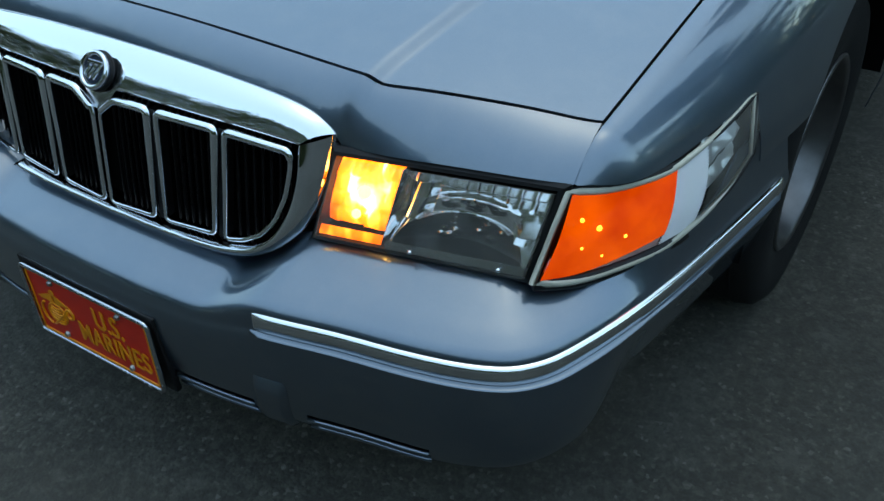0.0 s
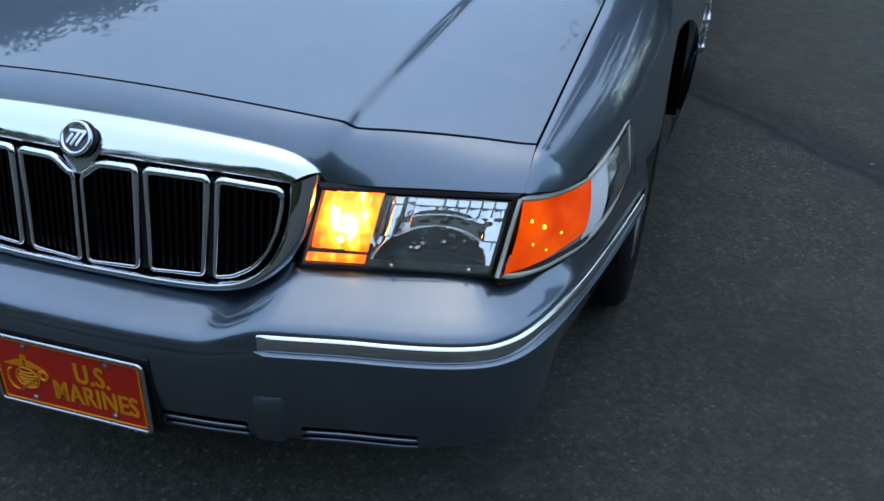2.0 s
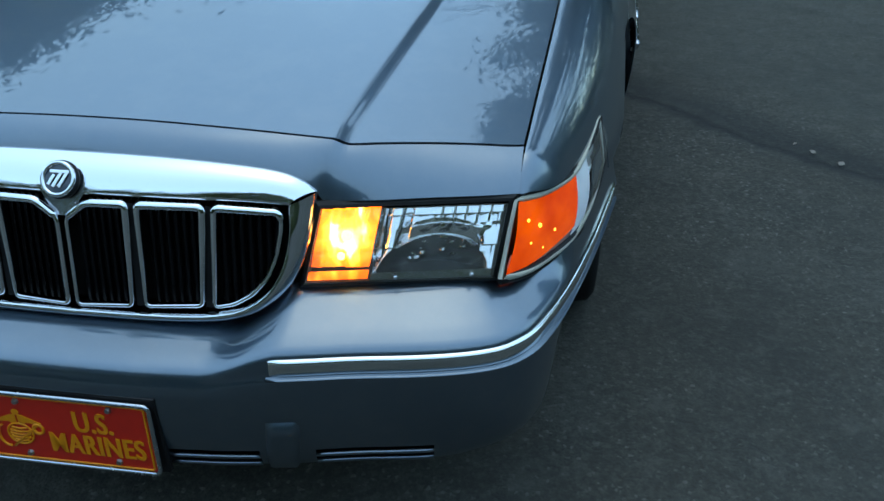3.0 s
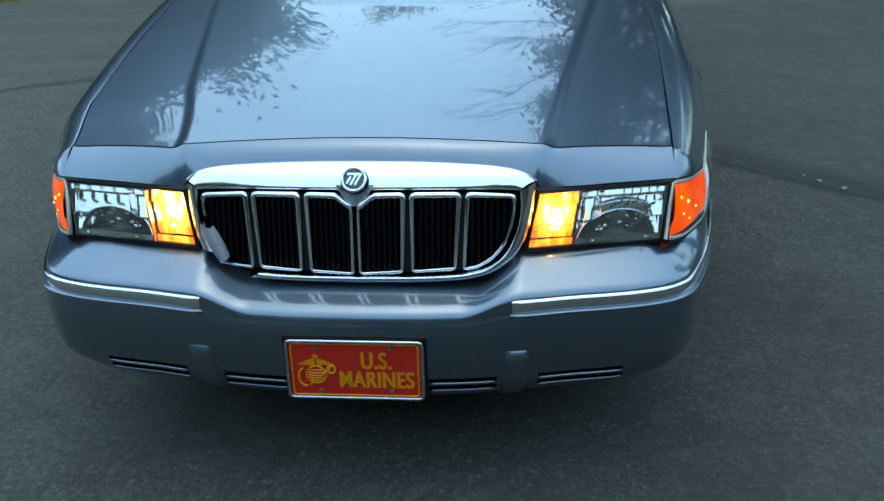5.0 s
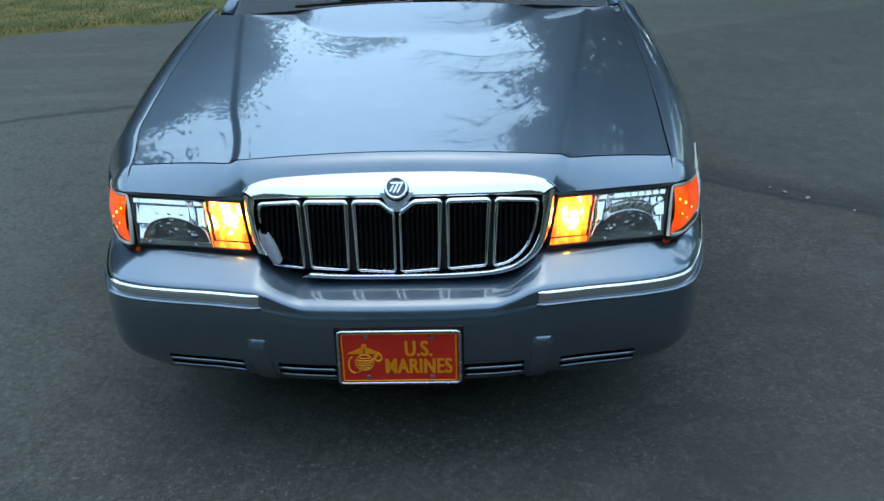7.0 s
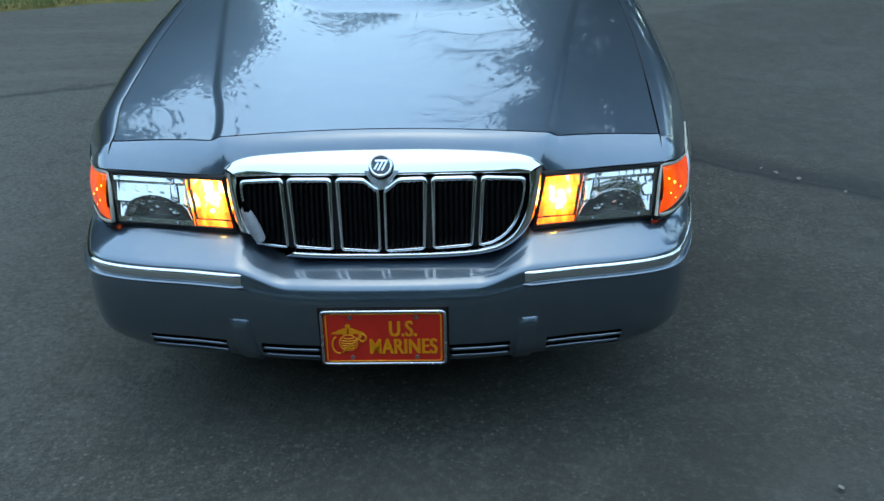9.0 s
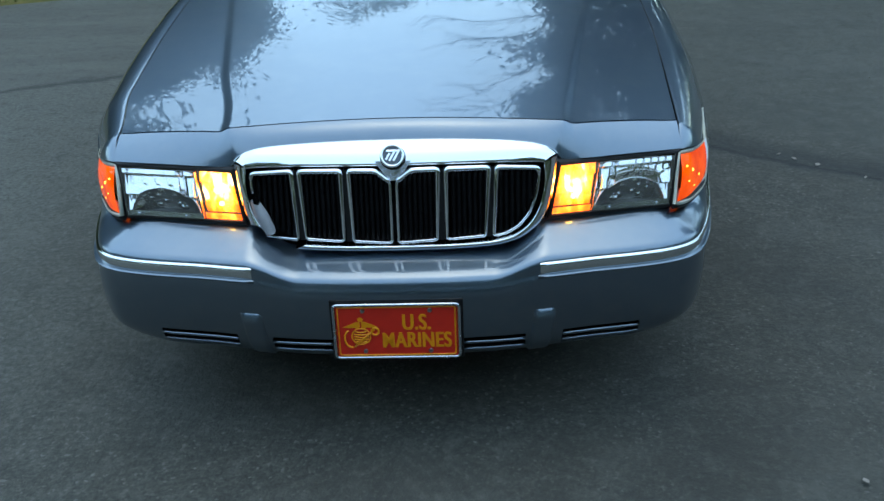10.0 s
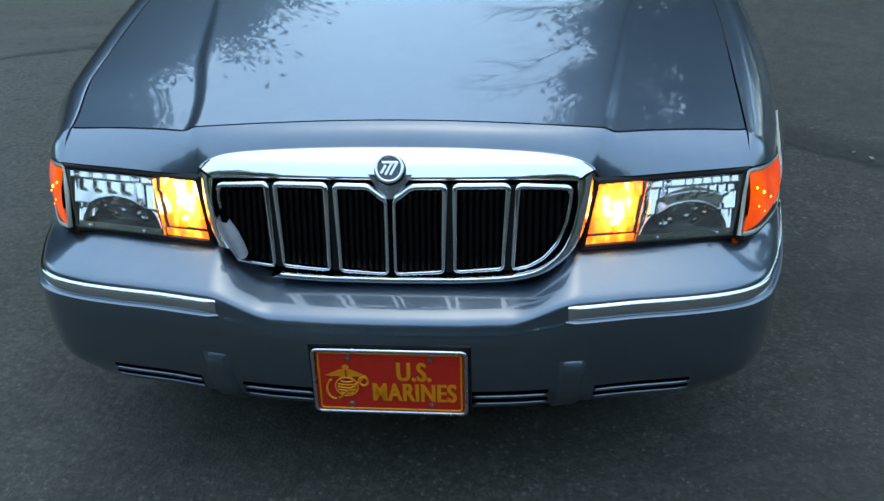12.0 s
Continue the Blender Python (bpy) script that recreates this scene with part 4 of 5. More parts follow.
def headlamp(s):
    lamp = part("headlamp", grid("headlamp", flipped(patch([(0.385, 0.25, 0.577), (0.73, 0.325, 0.572), (0.748, 0.38, 0.7125), (0.41, 0.295, 0.72)], 0, 10, 6, 0.0), s), flip=s > 0), BLACK, car, "clear rectangular headlamp, inner turn signal lit amber")
    # black housing walls
    outer = [Vector(p) for p in [(0.383, 0.148, 0.574), (0.728, 0.222, 0.569), (0.746, 0.276, 0.711), (0.412, 0.193, 0.719)]]
    mids = [Vector(p) + Vector((0, 0.006, 0)) for p in HL]
    rows = []
    for p, q in zip(outer + outer[:1], mids + mids[:1]):
        rows.append([p + Vector((0, 0.09, 0)), p, (p + q) / 2 + Vector((0, -0.002, 0)), q, q + Vector((0, 0.09, 0))])
    part("bezel", grid("bezel", flipped(rows, s), flip=s > 0, smoothed=False), BLACK, lamp)
    # chamber walls
    split = 0.335
    # main beam reflector: a deep lower bowl under an arch, a band above it, and a fluted slope over that, tilted to
    # mirror bright sky
    rr = random.Random(31)
    # random bumps in the bowl make its scattered glints
    spots = [(rr.uniform(0.54, 0.86), rr.uniform(0.16, 0.46), rr.uniform(0.008, 0.022), rr.uniform(0.002, 0.006)) for _ in range(16)]
    nu, nv = 150, 64
    flat_rows = patch(HL, 0, nu, nv, 0.0, split + 0.005, 0.985, 0.10, 0.97)
    n = (Vector(HL[1]) - Vector(HL[0])).cross(Vector(HL[3]) - Vector(HL[0])).normalized()
    rows = []
    for i, r0 in enumerate(flat_rows):
        u = split + 0.005 + (0.98 - split) * i / nu
        row = []
        for j, q in enumerate(r0):
            v = 0.10 + 0.87 * j / nv
            e = math.sqrt(((u - 0.66) / 0.30) ** 2 + ((v - 0.04) / 0.54) ** 2)
            w = 0.004 + 0.034 * ((v * 2.3) % 1) / 2.3
            # darker band and flutes shaped into the driver's lamp only; the other mirrors brighter
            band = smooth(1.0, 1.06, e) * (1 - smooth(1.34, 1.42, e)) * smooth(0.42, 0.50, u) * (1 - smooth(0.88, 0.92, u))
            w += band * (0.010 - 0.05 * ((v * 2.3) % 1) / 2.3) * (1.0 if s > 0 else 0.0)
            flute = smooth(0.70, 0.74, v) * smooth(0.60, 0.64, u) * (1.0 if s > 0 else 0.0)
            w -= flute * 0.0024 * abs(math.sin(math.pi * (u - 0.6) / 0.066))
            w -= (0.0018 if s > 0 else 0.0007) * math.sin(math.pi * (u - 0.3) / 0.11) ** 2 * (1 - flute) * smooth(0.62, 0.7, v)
            if u < 0.50:
                w += 0.02 * ((u - 0.42) / 0.08) ** 2 * smooth(1.0, 1.15, e)
            if e < 1:
                w = 0.022 + 0.036 * (1 - e * e)
                for su, sv, sr, sh in spots:
                    w -= sh * math.exp(-((u - su) ** 2 + (v - sv) ** 2 / 3) / sr**2)
            row.append(q - n * w)
        rows.append(row)
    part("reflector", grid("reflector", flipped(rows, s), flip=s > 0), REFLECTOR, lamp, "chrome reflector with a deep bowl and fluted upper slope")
    # a five-sided mirror piece added for the bright reflection near the outer end
    facet_at = [(0.865, 0.62, 0.012), (0.90, 0.74, 0.022), (0.955, 0.56, 0.014), (0.945, 0.34, 0.006), (0.90, 0.36, 0.006)]
    pts = [patch(HL, 0, 1, 1, inset, q, q + 0.01, w, w + 0.01)[0][0] for q, w, inset in facet_at]
    pts += [p + Vector((0, 0.006, 0)) for p in pts]
    m = len(facet_at)
    sides = [tuple(range(m)), tuple(range(2 * m - 1, m - 1, -1))] + [(k, k + m, (k + 1) % m + m, (k + 1) % m) for k in range(m)]
    part("facet", mesh_of("facet", [Vector((s * p.x, p.y, p.z)) for p in pts], sides, False), REFLECTOR, lamp)
    rows = [[p0 + (Vector((0, 0.012, 0)) * k / 4) for k in range(5)] for p0 in [Vector(HL[3]).lerp(Vector(HL[2]), t) + Vector((0, 0.004, -0.004)) for t in np.linspace(split, 1, 12)]]
    part("chamber_roof", grid("chamber_roof", flipped(rows, s), smoothed=False), GREY_BOWL, lamp)
    steps = []
    for k in range(6):
        t = k / 5
        a = Vector(HL[1]).lerp(Vector(HL[2]), 0.06) + Vector((-0.012 - 0.022 * t, 0.008 + 0.06 * t, 0))
        b = Vector(HL[1]).lerp(Vector(HL[2]), 0.97) + Vector((-0.012 - 0.040 * t, 0.008 + 0.055 * t, -0.006 * (k % 2)))
        steps.append([a.lerp(b, q) + Vector((0, 0.006 * (int(q * 7) % 2), 0)) for q in np.linspace(0, 1, 8)])
    part("chamber_side", grid("chamber_side", flipped(steps, s), smoothed=False), GREY_BOWL, lamp)
    # chrome bulb shield: two small caps facing a little upwards
    for q, w, size in ((0.60, 0.60, 0.011), (0.70, 0.55, 0.015)):
        c = patch(HL, 0, 2, 2, 0.030, q, q + 0.01, w, w + 0.01)[0][0]
        bm = block(size, 0.012, size, 0.003)
        bmesh.ops.transform(bm, matrix=Matrix.Translation((s * c.x, c.y, c.z)) @ Matrix.Rotation(radians(-42), 4, "X"), verts=bm.verts)
        part("bulb_cap", bm, REFLECTOR, lamp)
    # turn signal: lit optic, bulb, rim
    turn = part("turn_signal", grid("turn_signal", flipped(scallops(0.012, split - 0.012, 0.16, 0.97, 0.026, 5, 4, 0.006, 8, 0.012), s), flip=s > 0), TURN_LIT, lamp, "lit amber turn signal")
    part("turn_sill", grid("turn_sill", flipped(patch(HL, 0, 12, 4, 0.012, 0.01, split - 0.01, 0.015, 0.15), s), flip=s > 0), TURN_LIT, turn)
    for q, w, size in ((0.16, 0.35, 0.007), (0.17, 0.62, 0.010)):
        p = patch(HL, 0, 2, 2, 0.012, q, q + 0.01, w, w + 0.01)[0][0]
        bm = bmesh.new()
        bmesh.ops.create_uvsphere(bm, u_segments=16, v_segments=10, radius=size, matrix=Matrix.Translation((s * p.x, p.y, p.z)))
        part("bulb", bm, BULB_LIT, turn)
    rows = patch(HL, 0, 1, 6, 0.0, split - 0.01, split + 0.006, 0.02, 0.98)
    wall = [[p for p in rows[0]], [p + Vector((0, 0.045, 0)) for p in rows[0]]]
    part("divider", grid("divider", flipped(wall, s)), REFLECTOR, lamp)
    lens = part("lens", grid("lens", flipped(patch(HL, 0.008, 30, 14), s), flip=s > 0), LENS, lamp, "clear plastic lens")
    lens.visible_shadow = False
    # lower ledge inside the lens with two small pips
    part("lens_ledge", grid("lens_ledge", flipped(patch(HL, 0, 20, 3, 0.006, split, 0.985, 0.02, 0.12), s), flip=s > 0), GREY_BOWL, lamp)
    for q in (0.47, 0.88):
        p = patch(HL, 0, 2, 2, -0.003, q, q + 0.01, 0.07, 0.08)[0][0]
        bm = bmesh.new()
        bmesh.ops.create_uvsphere(bm, u_segments=10, v_segments=6, radius=0.004, matrix=Matrix.Translation((s * p.x, p.y, p.z)))
        part("pip", bm, REFLECTOR, lamp)
    return lamp


# ---- side marker lamps wrapping into the fenders
SB = spline([(0.726, 0.206, 0.584), (0.765, 0.245, 0.575), (0.80, 0.30, 0.568), (0.841, 0.377, 0.566), (0.868, 0.45, 0.572), (0.892, 0.53, 0.592), (0.903, 0.585, 0.622)])
ST = spline([(0.741, 0.273, 0.700), (0.775, 0.302, 0.695), (0.805, 0.345, 0.689), (0.836, 0.401, 0.687), (0.858, 0.47, 0.690), (0.875, 0.54, 0.698), (0.887, 0.605, 0.711)])


def side_lamp(s):
    split, band = 0.46, 0.66

    def sheet(u0, u1, v0, v1, out, nu=24, nv=10, rise=0.0):
        rows = []
        low = v0
        for i in range(nu + 1):
            v0 = low + rise * i / nu
            u = u0 + (u1 - u0) * i / nu
            b, t = SB(u), ST(u)
            d = SB(min(u + 0.02, 1)) - SB(max(u - 0.02, 0))
            n = Vector((d.y, -d.x, 0)).normalized()
            rows.append([b.lerp(t, v0 + (v1 - v0) * j / nv) + n * (out - 0.0065 * smooth(0.5, 0.8, u) + 0.010 * math.sin(math.pi * (v0 + (v1 - v0) * j / nv))) for j in range(nv + 1)])
        return flipped(rows, s)

    lamp = part("side_marker", grid("side_marker", sheet(0, 1, 0, 1, -0.035), flip=s > 0), BLACK, car, "amber and clear side marker lamp in a yellowed rim")
    edge = [SB(u) for u in np.linspace(0, 1, 24)] + [ST(u) for u in np.linspace(1, 0, 24)]
    path = []
    for p in edge:
        path.append(Vector((s * (p.x - 0.009 * smooth(0.34, 0.6, p.y)), p.y, p.z)))
    part("black_gasket", tube([p + Vector((s * 0.003 * smooth(0.42, 0.52, p.y), 0.008 - 0.004 * smooth(0.42, 0.52, p.y), 0)) for p in path], [0.0085 - 0.0054 * smooth(0.36, 0.46, p.y) for p in path], True, 8), BLACK, lamp)
    # added black tube, meant to block the amber lens's reflection in the bumper
    part("lower_seal", tube([Vector((s * (p.x - 0.002), p.y + 0.006, p.z - 0.009)) for p in [SB(u) for u in np.linspace(-0.0, 0.6, 16)]], 0.0075, False, 8), BLACK, lamp)
    part("rim", tube(path, [0.0056 - 0.0026 * smooth(0.34, 0.6, p.y) for p in path], True, 8), CREAM, lamp, "yellowed translucent rim")
    amber = part("amber_lens", grid("amber_lens", sheet(0.02, split, 0.04, 0.97, 0.0, 24, 10, 0.20), flip=s > 0), AMBER, lamp, "amber lens, lit from inside")
    part("pale_edge", grid("pale_edge", sheet(0.02, split, 0.04, 0.30, -0.004, 16, 4), flip=s > 0), PALE_EDGE, lamp, "pale pinkish lower edge of the lens")
    # small glowing spheres stand in for glints in the lit amber lens
    for u, v, size in ((0.08, 0.72, 0.0034), (0.15, 0.62, 0.0044), (0.11, 0.42, 0.0026), (0.27, 0.45, 0.0030), (0.20, 0.28, 0.0024)):
        p = sheet(u, u + 0.01, v, v + 0.01, -0.001, 1, 1)[0][0]
        bm = bmesh.new()
        bmesh.ops.create_uvsphere(bm, u_segments=12, v_segments=8, radius=size, matrix=Matrix.Translation(p))
        part("bulb_glint", bm, SIDE_GLINT, amber)
    rows = sheet(split + 0.004, band, 0.04, 0.97, -0.004, 8, 72)
    for row in rows:
        for j, p in enumerate(row):
            p.x -= s * (0.0010 * (j % 3) - 0.002)  # fine prisms, each facing upwards
    part("reflex_band", grid("reflex_band", rows, flip=s > 0, smoothed=False), WHITE_BAND, lamp, "white reflex band")
    # shallow chrome chamber with a few pressed dents
    rows = sheet(band, 0.965, 0.05, 0.95, -0.024, 22, 22)
    for i, row in enumerate(rows):
        for j, p in enumerate(row):
            p.x += s * (0.004 * math.sin(i * 0.55 + 0.4 * j) * math.sin(j * 0.62) - 0.022 * (j % 11) / 10)
    part("clear_chamber", grid("clear_chamber", rows, flip=s > 0), SILVER, lamp)
    cl = part("clear_lens", grid("clear_lens", sheet(band, 0.99, 0.03, 0.98, 0.001), flip=s > 0), LENS, lamp)
    cl.visible_shadow = False
    return lamp


for s in (1, -1):
    fender(s)
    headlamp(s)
    side_lamp(s)

# ---- licence-plate-sized sign on the bumper
lean = Matrix.Translation((0, -0.021, 0.3535)) @ Matrix.Rotation(radians(-3.5), 4, "X")
plate = part("front_plate", block(0.305, 0.002, 0.146, 0.0), RED, car, "red novelty plate with gold lettering in chrome frame")
plate.matrix_local = lean
outl = rounded([(-0.1575, -0.0745), (0.1575, -0.0745), (0.1575, 0.0745), (-0.1575, 0.0745)], 0.012)
part("plate_frame", tube([Vector((p.x, -0.003, p.y)) for p in outl], 0.0044, True, 8), CHROME_DULL, plate, "thin chrome plate frame")
outl = rounded([(-0.147, -0.0675), (0.147, -0.0675), (0.147, 0.0675), (-0.147, 0.0675)], 0.006)
part("plate_border", tube([Vector((p.x, -0.0015, p.y)) for p in outl], 0.0021, True, 6), GOLD, plate)


def words(text, x, z, width, height, parent):
    """Letters of the built-in font, fitted to a width and a height round a place."""
    cu = bpy.data.curves.new("letters", "FONT")
    cu.body, cu.size, cu.extrude, cu.offset, cu.space_character = text, 1.0, 0.012, 0.004, 1.06
    ob = bpy.data.objects.new("letters", cu)
    scene.collection.objects.link(ob)
    dg = bpy.context.evaluated_depsgraph_get()
    me = bpy.data.meshes.new_from_object(ob.evaluated_get(dg))
    bpy.data.objects.remove(ob)
    co = np.array([v.co for v in me.vertices])
    lo, hi = co.min(0), co.max(0)
    me.transform(Matrix.Translation((x, -0.0022, z)) @ Matrix.Rotation(radians(90), 4, "X") @ Matrix.Diagonal((width / (hi[0] - lo[0]), height / (hi[1] - lo[1]), 0.05, 1)) @ Matrix.Translation((-(lo[0] + hi[0]) / 2, -(lo[1] + hi[1]) / 2, 0)))
    bm = bmesh.new()
    for k in (-1, 0, 1):
        strike = me.copy()
        strike.transform(Matrix.Translation((0.0017 * k, -0.0003 * k, 0)))
        bm.from_mesh(strike)
        bpy.data.meshes.remove(strike)
    bpy.data.meshes.remove(me)
    return part("letters", bm, GOLD, parent)


words("U.S.", 0.050, 0.0255, 0.068, 0.044, plate)
words("MARINES", 0.050, -0.0250, 0.171, 0.043, plate)


def flat(outline, depth=0.0012):
    bm = bmesh.new()
    f = bm.faces.new([bm.verts.new((x, -0.0016, z)) for x, z in outline])
    g = bmesh.ops.extrude_face_region(bm, geom=[f])
    bmesh.ops.translate(bm, vec=(0, -depth, 0), verts=[v for v in g["geom"] if isinstance(v, bmesh.types.BMVert)])
    bmesh.ops.recalc_face_normals(bm, faces=bm.faces)
    return bm


# plain emblem: a disc in a ring, two drooping wing shapes under a knob, a slanted bar with a hook and a loop of rope
ex, ez = -0.091, -0.014
part("emblem_ring", tube([Vector((ex + 0.0235 * math.cos(a), -0.002, ez + 0.0225 * math.sin(a))) for a in np.linspace(0, 6.283, 36, endpoint=False)], 0.0019, True, 6), GOLD, plate)
for k in range(5):
    zz = -0.014 + 0.007 * k
    half = math.sqrt(0.0195**2 - zz * zz)
    part("emblem_band", tube([Vector((ex + half * q, -0.0016, ez + zz - 0.003 * (1 - q * q))) for q in np.linspace(-1, 1, 9)], 0.0023, False, 6), GOLD, plate)
for q in (-1, 1):
    part("emblem_wing", flat([(ex + q * x, ez + z) for x, z in ((0.002, 0.043), (0.012, 0.041), (0.028, 0.034), (0.044, 0.027), (0.030, 0.025), (0.016, 0.026), (0.010, 0.022), (0.002, 0.026))][:: -q]), GOLD, plate)
part("emblem_knob", flat([(ex + 0.007 * math.cos(a), ez + 0.048 + 0.006 * math.sin(a)) for a in np.linspace(0, 6.283, 14, endpoint=False)]), GOLD, plate)
hook = [Vector((ex - 0.026 + 0.016 * math.cos(a), -0.002, ez - 0.006 + 0.024 * math.sin(a))) for a in np.linspace(1.9, 4.9, 14)]
part("emblem_hook", tube(hook, 0.0026, False, 6), GOLD, plate)
part("emblem_bar", tube([Vector((ex - 0.018, -0.0018, ez - 0.030)), Vector((ex + 0.034, -0.0018, ez + 0.020))], 0.0026, False, 6), GOLD, plate)
part("emblem_loop", tube([Vector((ex + 0.036 + 0.009 * math.cos(a), -0.002, ez + 0.014 + 0.010 * math.sin(a))) for a in np.linspace(0, 6.283, 20, endpoint=False)], 0.0030, True, 6), GOLD, plate)
for x, z in ((-0.084, 0.058), (0.084, 0.058), (-0.082, -0.056), (0.084, -0.056)):
    bm = bmesh.new()
    bmesh.ops.create_cone(bm, cap_ends=True, segments=12, radius1=0.0062, radius2=0.0045, depth=0.005, matrix=Matrix.Translation((x, -0.004, z)) @ Matrix.Rotation(radians(90), 4, "X"))
    part("plate_screw", bm, STEEL, plate)
# dark mounting recess behind the plate
part("plate_bracket", block(0.335, 0.012, 0.172, 0.003, (0, -0.0075, 0.353)), BLACK, car)

# ---- cowl, windscreen, wipers
rows = [[Vector((u * (0.80 - 0.01 * k), 1.415 + 0.20 * abs(u) ** 3 + 0.035 * k, 0.965 - 0.075 * u * u + 0.006 * k)) for u in np.linspace(-1, 1, 31)] for k in range(6)]
part("cowl_panel", grid("cowl_panel", rows), BLACK, car)


def screen_point(u, v):
    """Windscreen: u across, v from the cowl to the roof."""
    half = 0.775 - 0.145 * v
    return Vector((u * half, 1.50 + 0.17 * u * u * (1 - v) + 0.07 * u * u * v + 0.92 * v + 0.05 * v * (1 - u * u), 0.985 - 0.055 * u * u * (1 - v) + 0.40 * v + 0.04 * math.sin(math.pi * v) * 0.4))


rows = [[screen_point(u, v) for u in np.linspace(-1, 1, 25)] for v in np.linspace(0, 1, 12)]
ws = part("windscreen", grid("windscreen", rows), WINDOW, car, "dark tinted windscreen")
thick(ws, 0.005).visible_shadow = False
for a, b in ((-0.62, 0.02), (-0.02, 0.62)):
    path = [screen_point(a + (b - a) * t, 0.012 + 0.02 * t) + Vector((0, -0.022, 0.012)) for t in np.linspace(0, 1, 12)]
    arm = part("wiper", tube(path, 0.007, sides=6), BLACK, car)
    part("wiper_blade", tube([p + Vector((0, -0.004, 0.012)) for p in path[4:]], 0.005, sides=5), BLACK, arm)

# ---- roof, pillars and the body behind the fenders
def roof_half(y):
    return float(np.interp(y, [2.4, 2.7, 3.4, 3.75], [0.63, 0.645, 0.635, 0.60]))


ROOF_Z = pchip([2.38, 2.6, 3.0, 3.4, 3.72], [1.385, 1.425, 1.44, 1.43, 1.385])
rows = [[Vector((u * roof_half(y), y, ROOF_Z(y) - 0.045 * abs(u) ** 3.5)) for u in np.linspace(-1, 1, 25)] for y in np.linspace(2.40, 3.72, 20)]
thick(part("roof", grid("roof", rows), PAINT, car), 0.02)


def belt_point(y):
    """Top of the body side, below the side glass."""
    return Vector((0.79 + 0.02 * smooth(1.7, 2.4, y) - 0.03 * smooth(4.2, 5.3, y), y, 0.915 + 0.035 * smooth(1.7, 2.6, y) - 0.01 * smooth(4.2, 5.3, y)))


for s in (1, -1):
    for name, y0, y1, floor in (("front_door", 1.725, 2.86, 0.25), ("rear_door", 2.868, 3.80, 0.25), ("quarter_panel", 3.808, 5.30, 0.3)):
        rows = []
        for y in np.linspace(y0, y1, 40):
            top = belt_point(y)
            lo = arch_floor(y, REAR_Y, floor)
            th = math.acos(max(min((max(lo, BELT) - BELT) / (top.z - BELT), 1), 0))
            col = [Vector((s * (top.x + (WIDE(y) - top.x) * math.sin(th * k / 20)), y, BELT + (top.z - BELT) * math.cos(th * k / 20))) for k in range(21)]
            for k in range(1, 9):
                z = max(lo, BELT) + (lo - max(lo, BELT)) * k / 8
                col.append(Vector((s * side_x(y, min(z, BELT), top.x, top.z) if z < BELT else col[20].x, y, z)))
            rows.append(col)
        panel = part(name, grid(name, rows, flip=s < 0), PAINT, car)
        thick(panel, 0.02)
        path = [Vector((s * (WIDE(y) + 0.004), y, 0.53)) for y in np.linspace(y0 + 0.01, min(y1, 3.57) - 0.01, 12)]
        part("side_moulding", tube(path, 0.016, sides=8, squash=0.5), CHROME_DULL, panel, "bright side moulding")
        if name != "quarter_panel":
            hy = y1 - 0.2
            bm = block(0.025, 0.16, 0.03, 0.008, (s * (side_x(hy, 0.8, belt_point(hy).x, belt_point(hy).z) + 0.012), hy, 0.80))
            part("door_handle", bm, PAINT, panel)
    path = [Vector((s * (WIDE(y) + 0.003), y, 0.53)) for y in np.linspace(1.50, 1.715, 6)]
    part("side_moulding", tube(path, 0.016, sides=8, squash=0.5), CHROME_DULL, car)
    # side glass and pillars
    rows = [[Vector((s * (belt_point(y).x - 0.012) * (1 - v) + s * (roof_half(y) + 0.012) * v, y + (0.0), (belt_point(y).z) * (1 - v) + (ROOF_Z(max(y, 2.42)) - 0.05) * v)) for v in np.linspace(0, 1, 8)] for y in np.linspace(2.40, 3.70, 16)]
    g = part("side_window", grid("side_window", rows, flip=s < 0), WINDOW, car)
    g.visible_shadow = False
    tri = [Vector((s * 0.79, 1.74, 0.93)), Vector((s * 0.80, 2.40, 0.945)), Vector((s * 0.655, 2.40, 1.35))]
    part("quarter_window", mesh_of("quarter_window", tri, [(0, 1, 2)], False), WINDOW, car)
    part("pillar", tube([screen_point(s, v) + Vector((s * 0.01, 0.01, -0.01)) for v in np.linspace(0, 1, 8)], 0.032, sides=8), PAINT, car)
    part("pillar", tube([Vector((s * 0.80, 2.86, 0.94)), Vector((s * 0.655, 2.86, 1.40))], 0.03, sides=8), BLACK, car)
    rows = [[Vector((s * ((0.785) * (1 - v) + 0.60 * v), 3.68 + q * (0.55 * (1 - v) + 0.06 * v), 0.95 * (1 - v) + 1.365 * v)) for v in np.linspace(0, 1, 6)] for q in np.linspace(0, 1, 5)]
    thick(part("rear_pillar", grid("rear_pillar", rows, flip=s < 0), PAINT, car), 0.02)
    # mirror on the door
    bm = bmesh.new()
    bmesh.ops.create_uvsphere(bm, u_segments=20, v_segments=12, radius=1, matrix=Matrix.Translation((s * 1.03, 2.12, 1.02)) @ Matrix.Diagonal((0.115, 0.05, 0.075, 1)))
    for f in bm.faces:
        f.smooth = True
    mirror = part("door_mirror", bm, PAINT, car)
    part("mirror_arm", tube([Vector((s * 0.80, 2.12, 0.965)), Vector((s * 0.95, 2.12, 1.0))], 0.025, sides=8), PAINT, mirror)
    # tail lamp
    part("tail_lamp", block(0.4, 0.05, 0.15, 0.02, (s * 0.62, 5.30, 0.74)), RED, car)

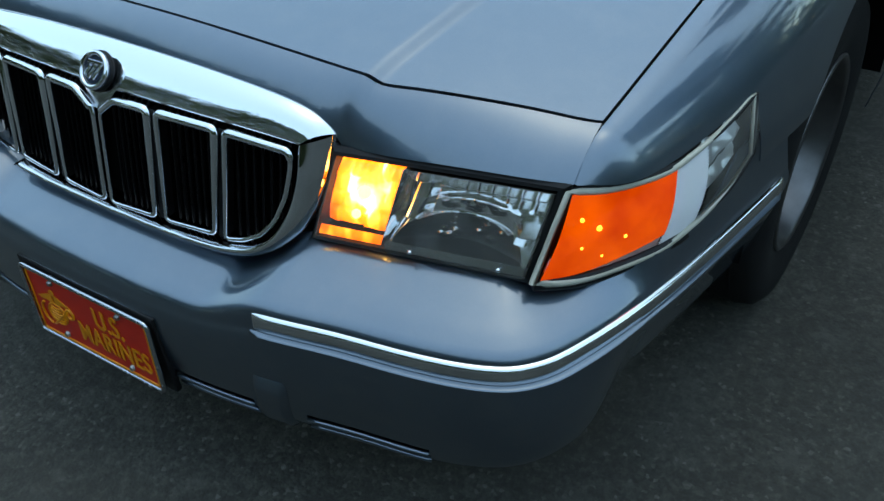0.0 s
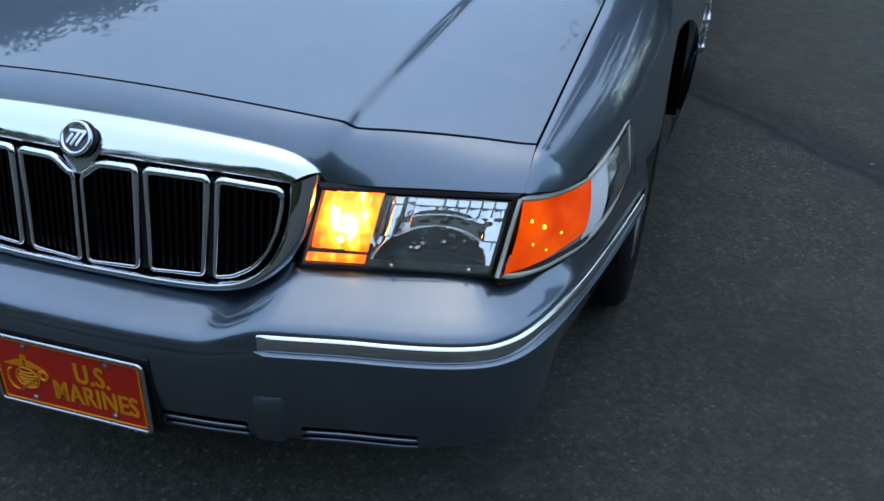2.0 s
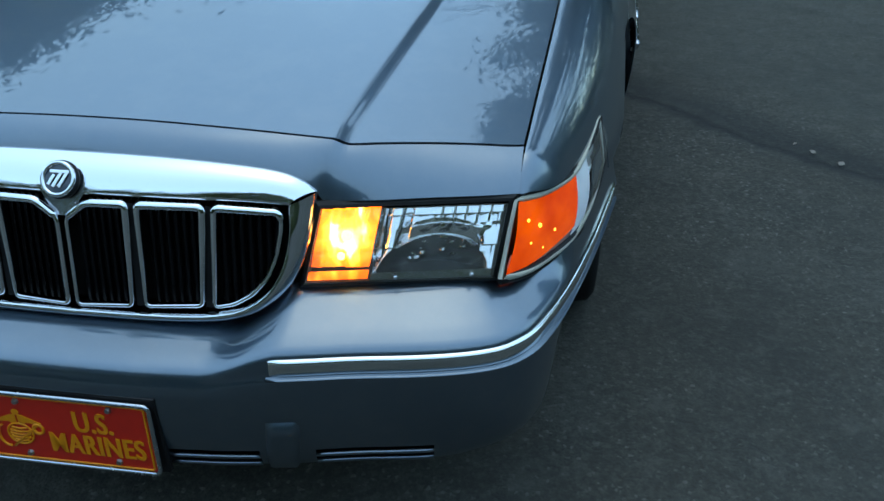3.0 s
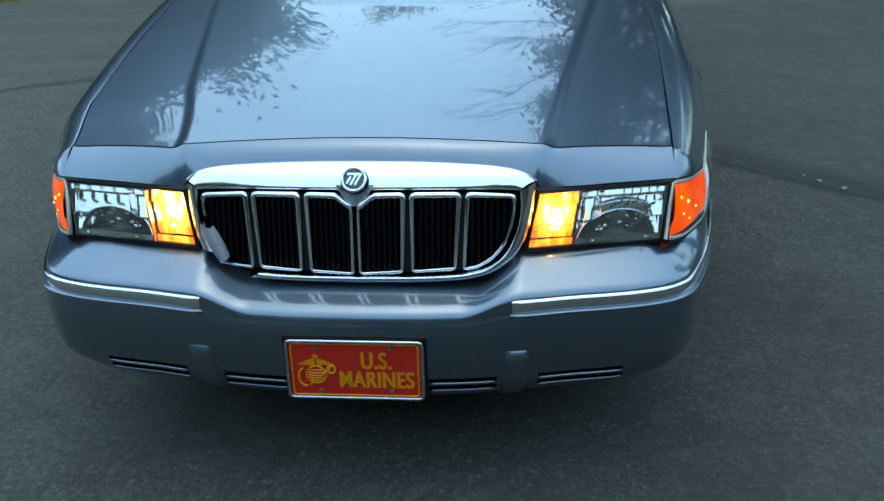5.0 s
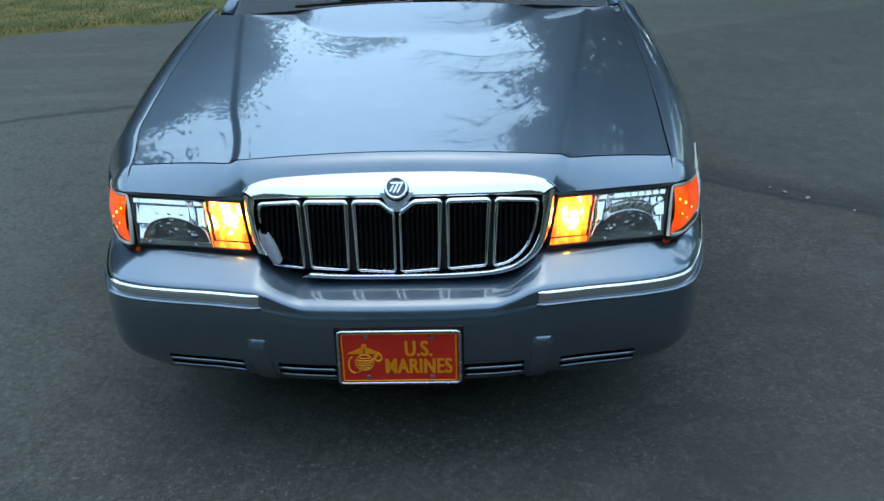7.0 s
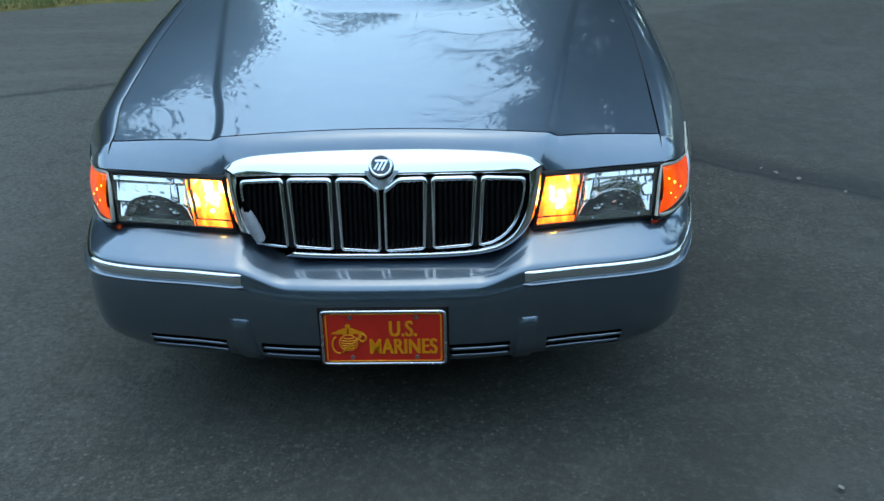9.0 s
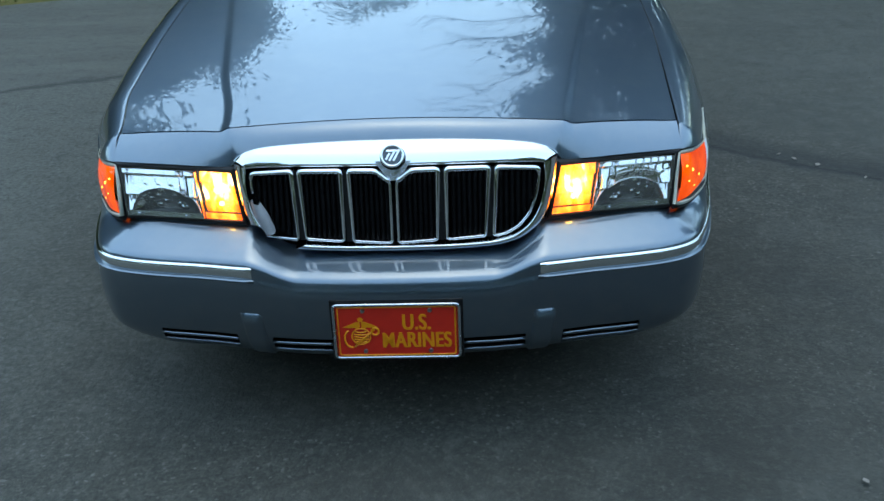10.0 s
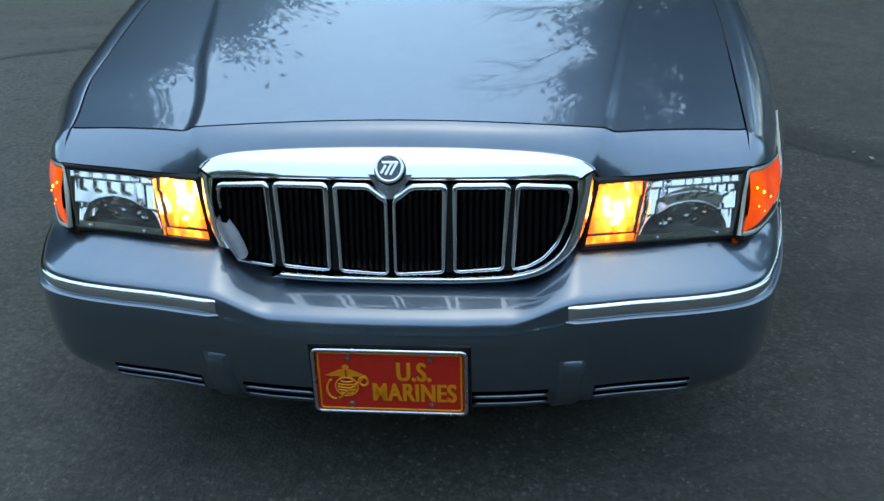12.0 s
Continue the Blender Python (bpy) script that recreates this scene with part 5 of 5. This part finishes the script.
rows = [[Vector((u * 0.60 * (1 - v) + u * 0.74 * v, 3.70 + 0.62 * v + 0.05 * (1 - u * u), 1.375 - 0.415 * v - 0.02 * u * u)) for u in np.linspace(-1, 1, 15)] for v in np.linspace(0, 1, 8)]
part("rear_window", grid("rear_window", rows), WINDOW, car).visible_shadow = False
rows = [[Vector((u * 0.78, y, 0.965 - 0.03 * smooth(4.8, 5.32, y) - 0.05 * abs(u) ** 3)) for u in np.linspace(-1, 1, 21)] for y in np.linspace(4.30, 5.32, 14)]
thick(part("trunk_lid", grid("trunk_lid", rows), PAINT, car), 0.012)
rows = [[Vector((u * (0.86 + 0.02 * math.sin(math.pi * v)), 5.30 + 0.08 * math.sin(math.pi * v) - 0.12 * abs(u) ** 4, 0.93 - 0.63 * v)) for u in np.linspace(-1, 1, 21)] for v in np.linspace(0, 1, 12)]
thick(part("rear_bumper", grid("rear_bumper", rows), PAINT, car), 0.02)
part("underbody", block(1.5, 4.9, 0.12, 0.02, (0, 2.75, 0.27)), DARK, car)
part("cabin_floor", block(1.45, 3.9, 0.3, 0.02, (0, 3.1, 0.6)), SEAT, car)
part("dashboard", block(1.42, 0.45, 0.16, 0.04, (0, 1.92, 0.90)), SEAT, car)
for x, y in ((-0.38, 2.75), (0.38, 2.75)):
    part("seat_back", block(0.55, 0.16, 0.62, 0.06, (x, y, 0.98)), SEAT, car)
part("seat_back", block(1.25, 0.18, 0.5, 0.06, (0, 3.65, 0.95)), SEAT, car)


# ---- wheels
TYRE = [(-0.10, 0.20), (-0.105, 0.225), (-0.112, 0.27), (-0.108, 0.31), (-0.092, 0.331), (-0.06, 0.337), (0.06, 0.337), (0.092, 0.331), (0.108, 0.31), (0.112, 0.27), (0.105, 0.225), (0.098, 0.205)]
RIM = [(-0.10, 0.205), (0.02, 0.196), (0.085, 0.203), (0.102, 0.209), (0.106, 0.202), (0.098, 0.194), (0.05, 0.186), (0.012, 0.17), (0.03, 0.09), (0.045, 0.05), (0.05, 0.001)]


def wheel(x, y, turn):
    s = 1 if x > 0 else -1
    m = Matrix.Translation((x, y, 0.335)) @ Matrix.Rotation(radians(turn), 4, "Z") @ Matrix.Diagonal((s, 1, 1, 1))
    w = part("wheel", grid("wheel", [[m @ p for p in r] for r in lathe(RIM, 56)], loop=True, flip=s < 0), ALLOY, car, "alloy wheel with black tyre")
    part("tyre", grid("tyre", [[m @ p for p in r] for r in lathe(TYRE, 72)], loop=True, flip=s < 0), RUBBER, w)
    for k in range(4):
        xx = -0.06 + 0.04 * k
        ringp = [m @ Vector((xx, 0.3355 * math.cos(a), 0.3355 * math.sin(a))) for a in np.linspace(0, 6.283, 60, endpoint=False)]
        part("tread_rib", tube(ringp, 0.0035, True, 4), RUBBER, w)
    for k in range(8):
        a = 2 * math.pi * k / 8
        bm = block(0.02, 0.035, 0.115, 0.006, (0.03, 0, 0.125))
        bmesh.ops.transform(bm, matrix=m @ Matrix.Rotation(a, 4, "X"), verts=bm.verts)
        part("spoke", bm, ALLOY, w)


wheel(0.805, ARCH_Y, -1.5)
wheel(-0.805, ARCH_Y, -1.5)
wheel(0.805, REAR_Y, 0)
wheel(-0.805, REAR_Y, 0)
for s in (1, -1):
    for cy in (ARCH_Y, REAR_Y):
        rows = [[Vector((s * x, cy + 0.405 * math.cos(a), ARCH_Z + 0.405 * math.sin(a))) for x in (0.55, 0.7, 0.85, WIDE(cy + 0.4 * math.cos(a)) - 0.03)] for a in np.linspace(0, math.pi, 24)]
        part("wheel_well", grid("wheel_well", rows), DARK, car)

# ---- the whole nose sits a little towards the passenger side
def nudged(x, y):
    if x < 0:
        return -0.010 * smooth(0.42, 0.8, -x) * smooth(0.66, 0.38, y)
    return -0.008 * smooth(0.42, 0.8, x) * smooth(1.0, 0.5, y)


for ob in car.children_recursive:
    if ob.type == "MESH" and ob.name.split(".")[0] not in ("hood_seal", "engine_bay_cover") and min(c[1] for c in ob.bound_box) < 0.7:
        for v in ob.data.vertices:
            v.co.x += nudged(v.co.x, v.co.y)

# ---------------------------------------------------------------- scraps on the asphalt
r = random.Random(31)
for x, y in ((1.62, 2.02), (1.67, 1.96), (1.9, 1.72), (2.1, 1.66), (1.75, 1.88), (2.5, 3.2), (1.15, -0.2), (-1.6, 3.9), (-1.35, 3.4), (1.8, 0.9), (0.3, -0.75), (-0.6, -0.5)):
    a, l = r.uniform(0, 6.28), r.uniform(0.012, 0.03)
    rows = []
    for i in range(7):
        t = i / 6
        w = l * 0.45 * math.sin(math.pi * min(t * 1.1, 1)) + 0.0006
        rows.append([Vector((l * (t - 0.5), w * q, 0.004 + 0.006 * abs(q) + 0.005 * t)) for q in (-1, -0.4, 0.4, 1)])
    leaf = part("dry_leaf", grid("dry_leaf", rows), DEAD_LEAF)
    leaf.matrix_world = Matrix.Translation((x, y, 0)) @ Matrix.Rotation(a, 4, "Z")
    tagged(leaf, "small pale dry leaf lying on the asphalt", "leaf", "dry leaves on the asphalt")
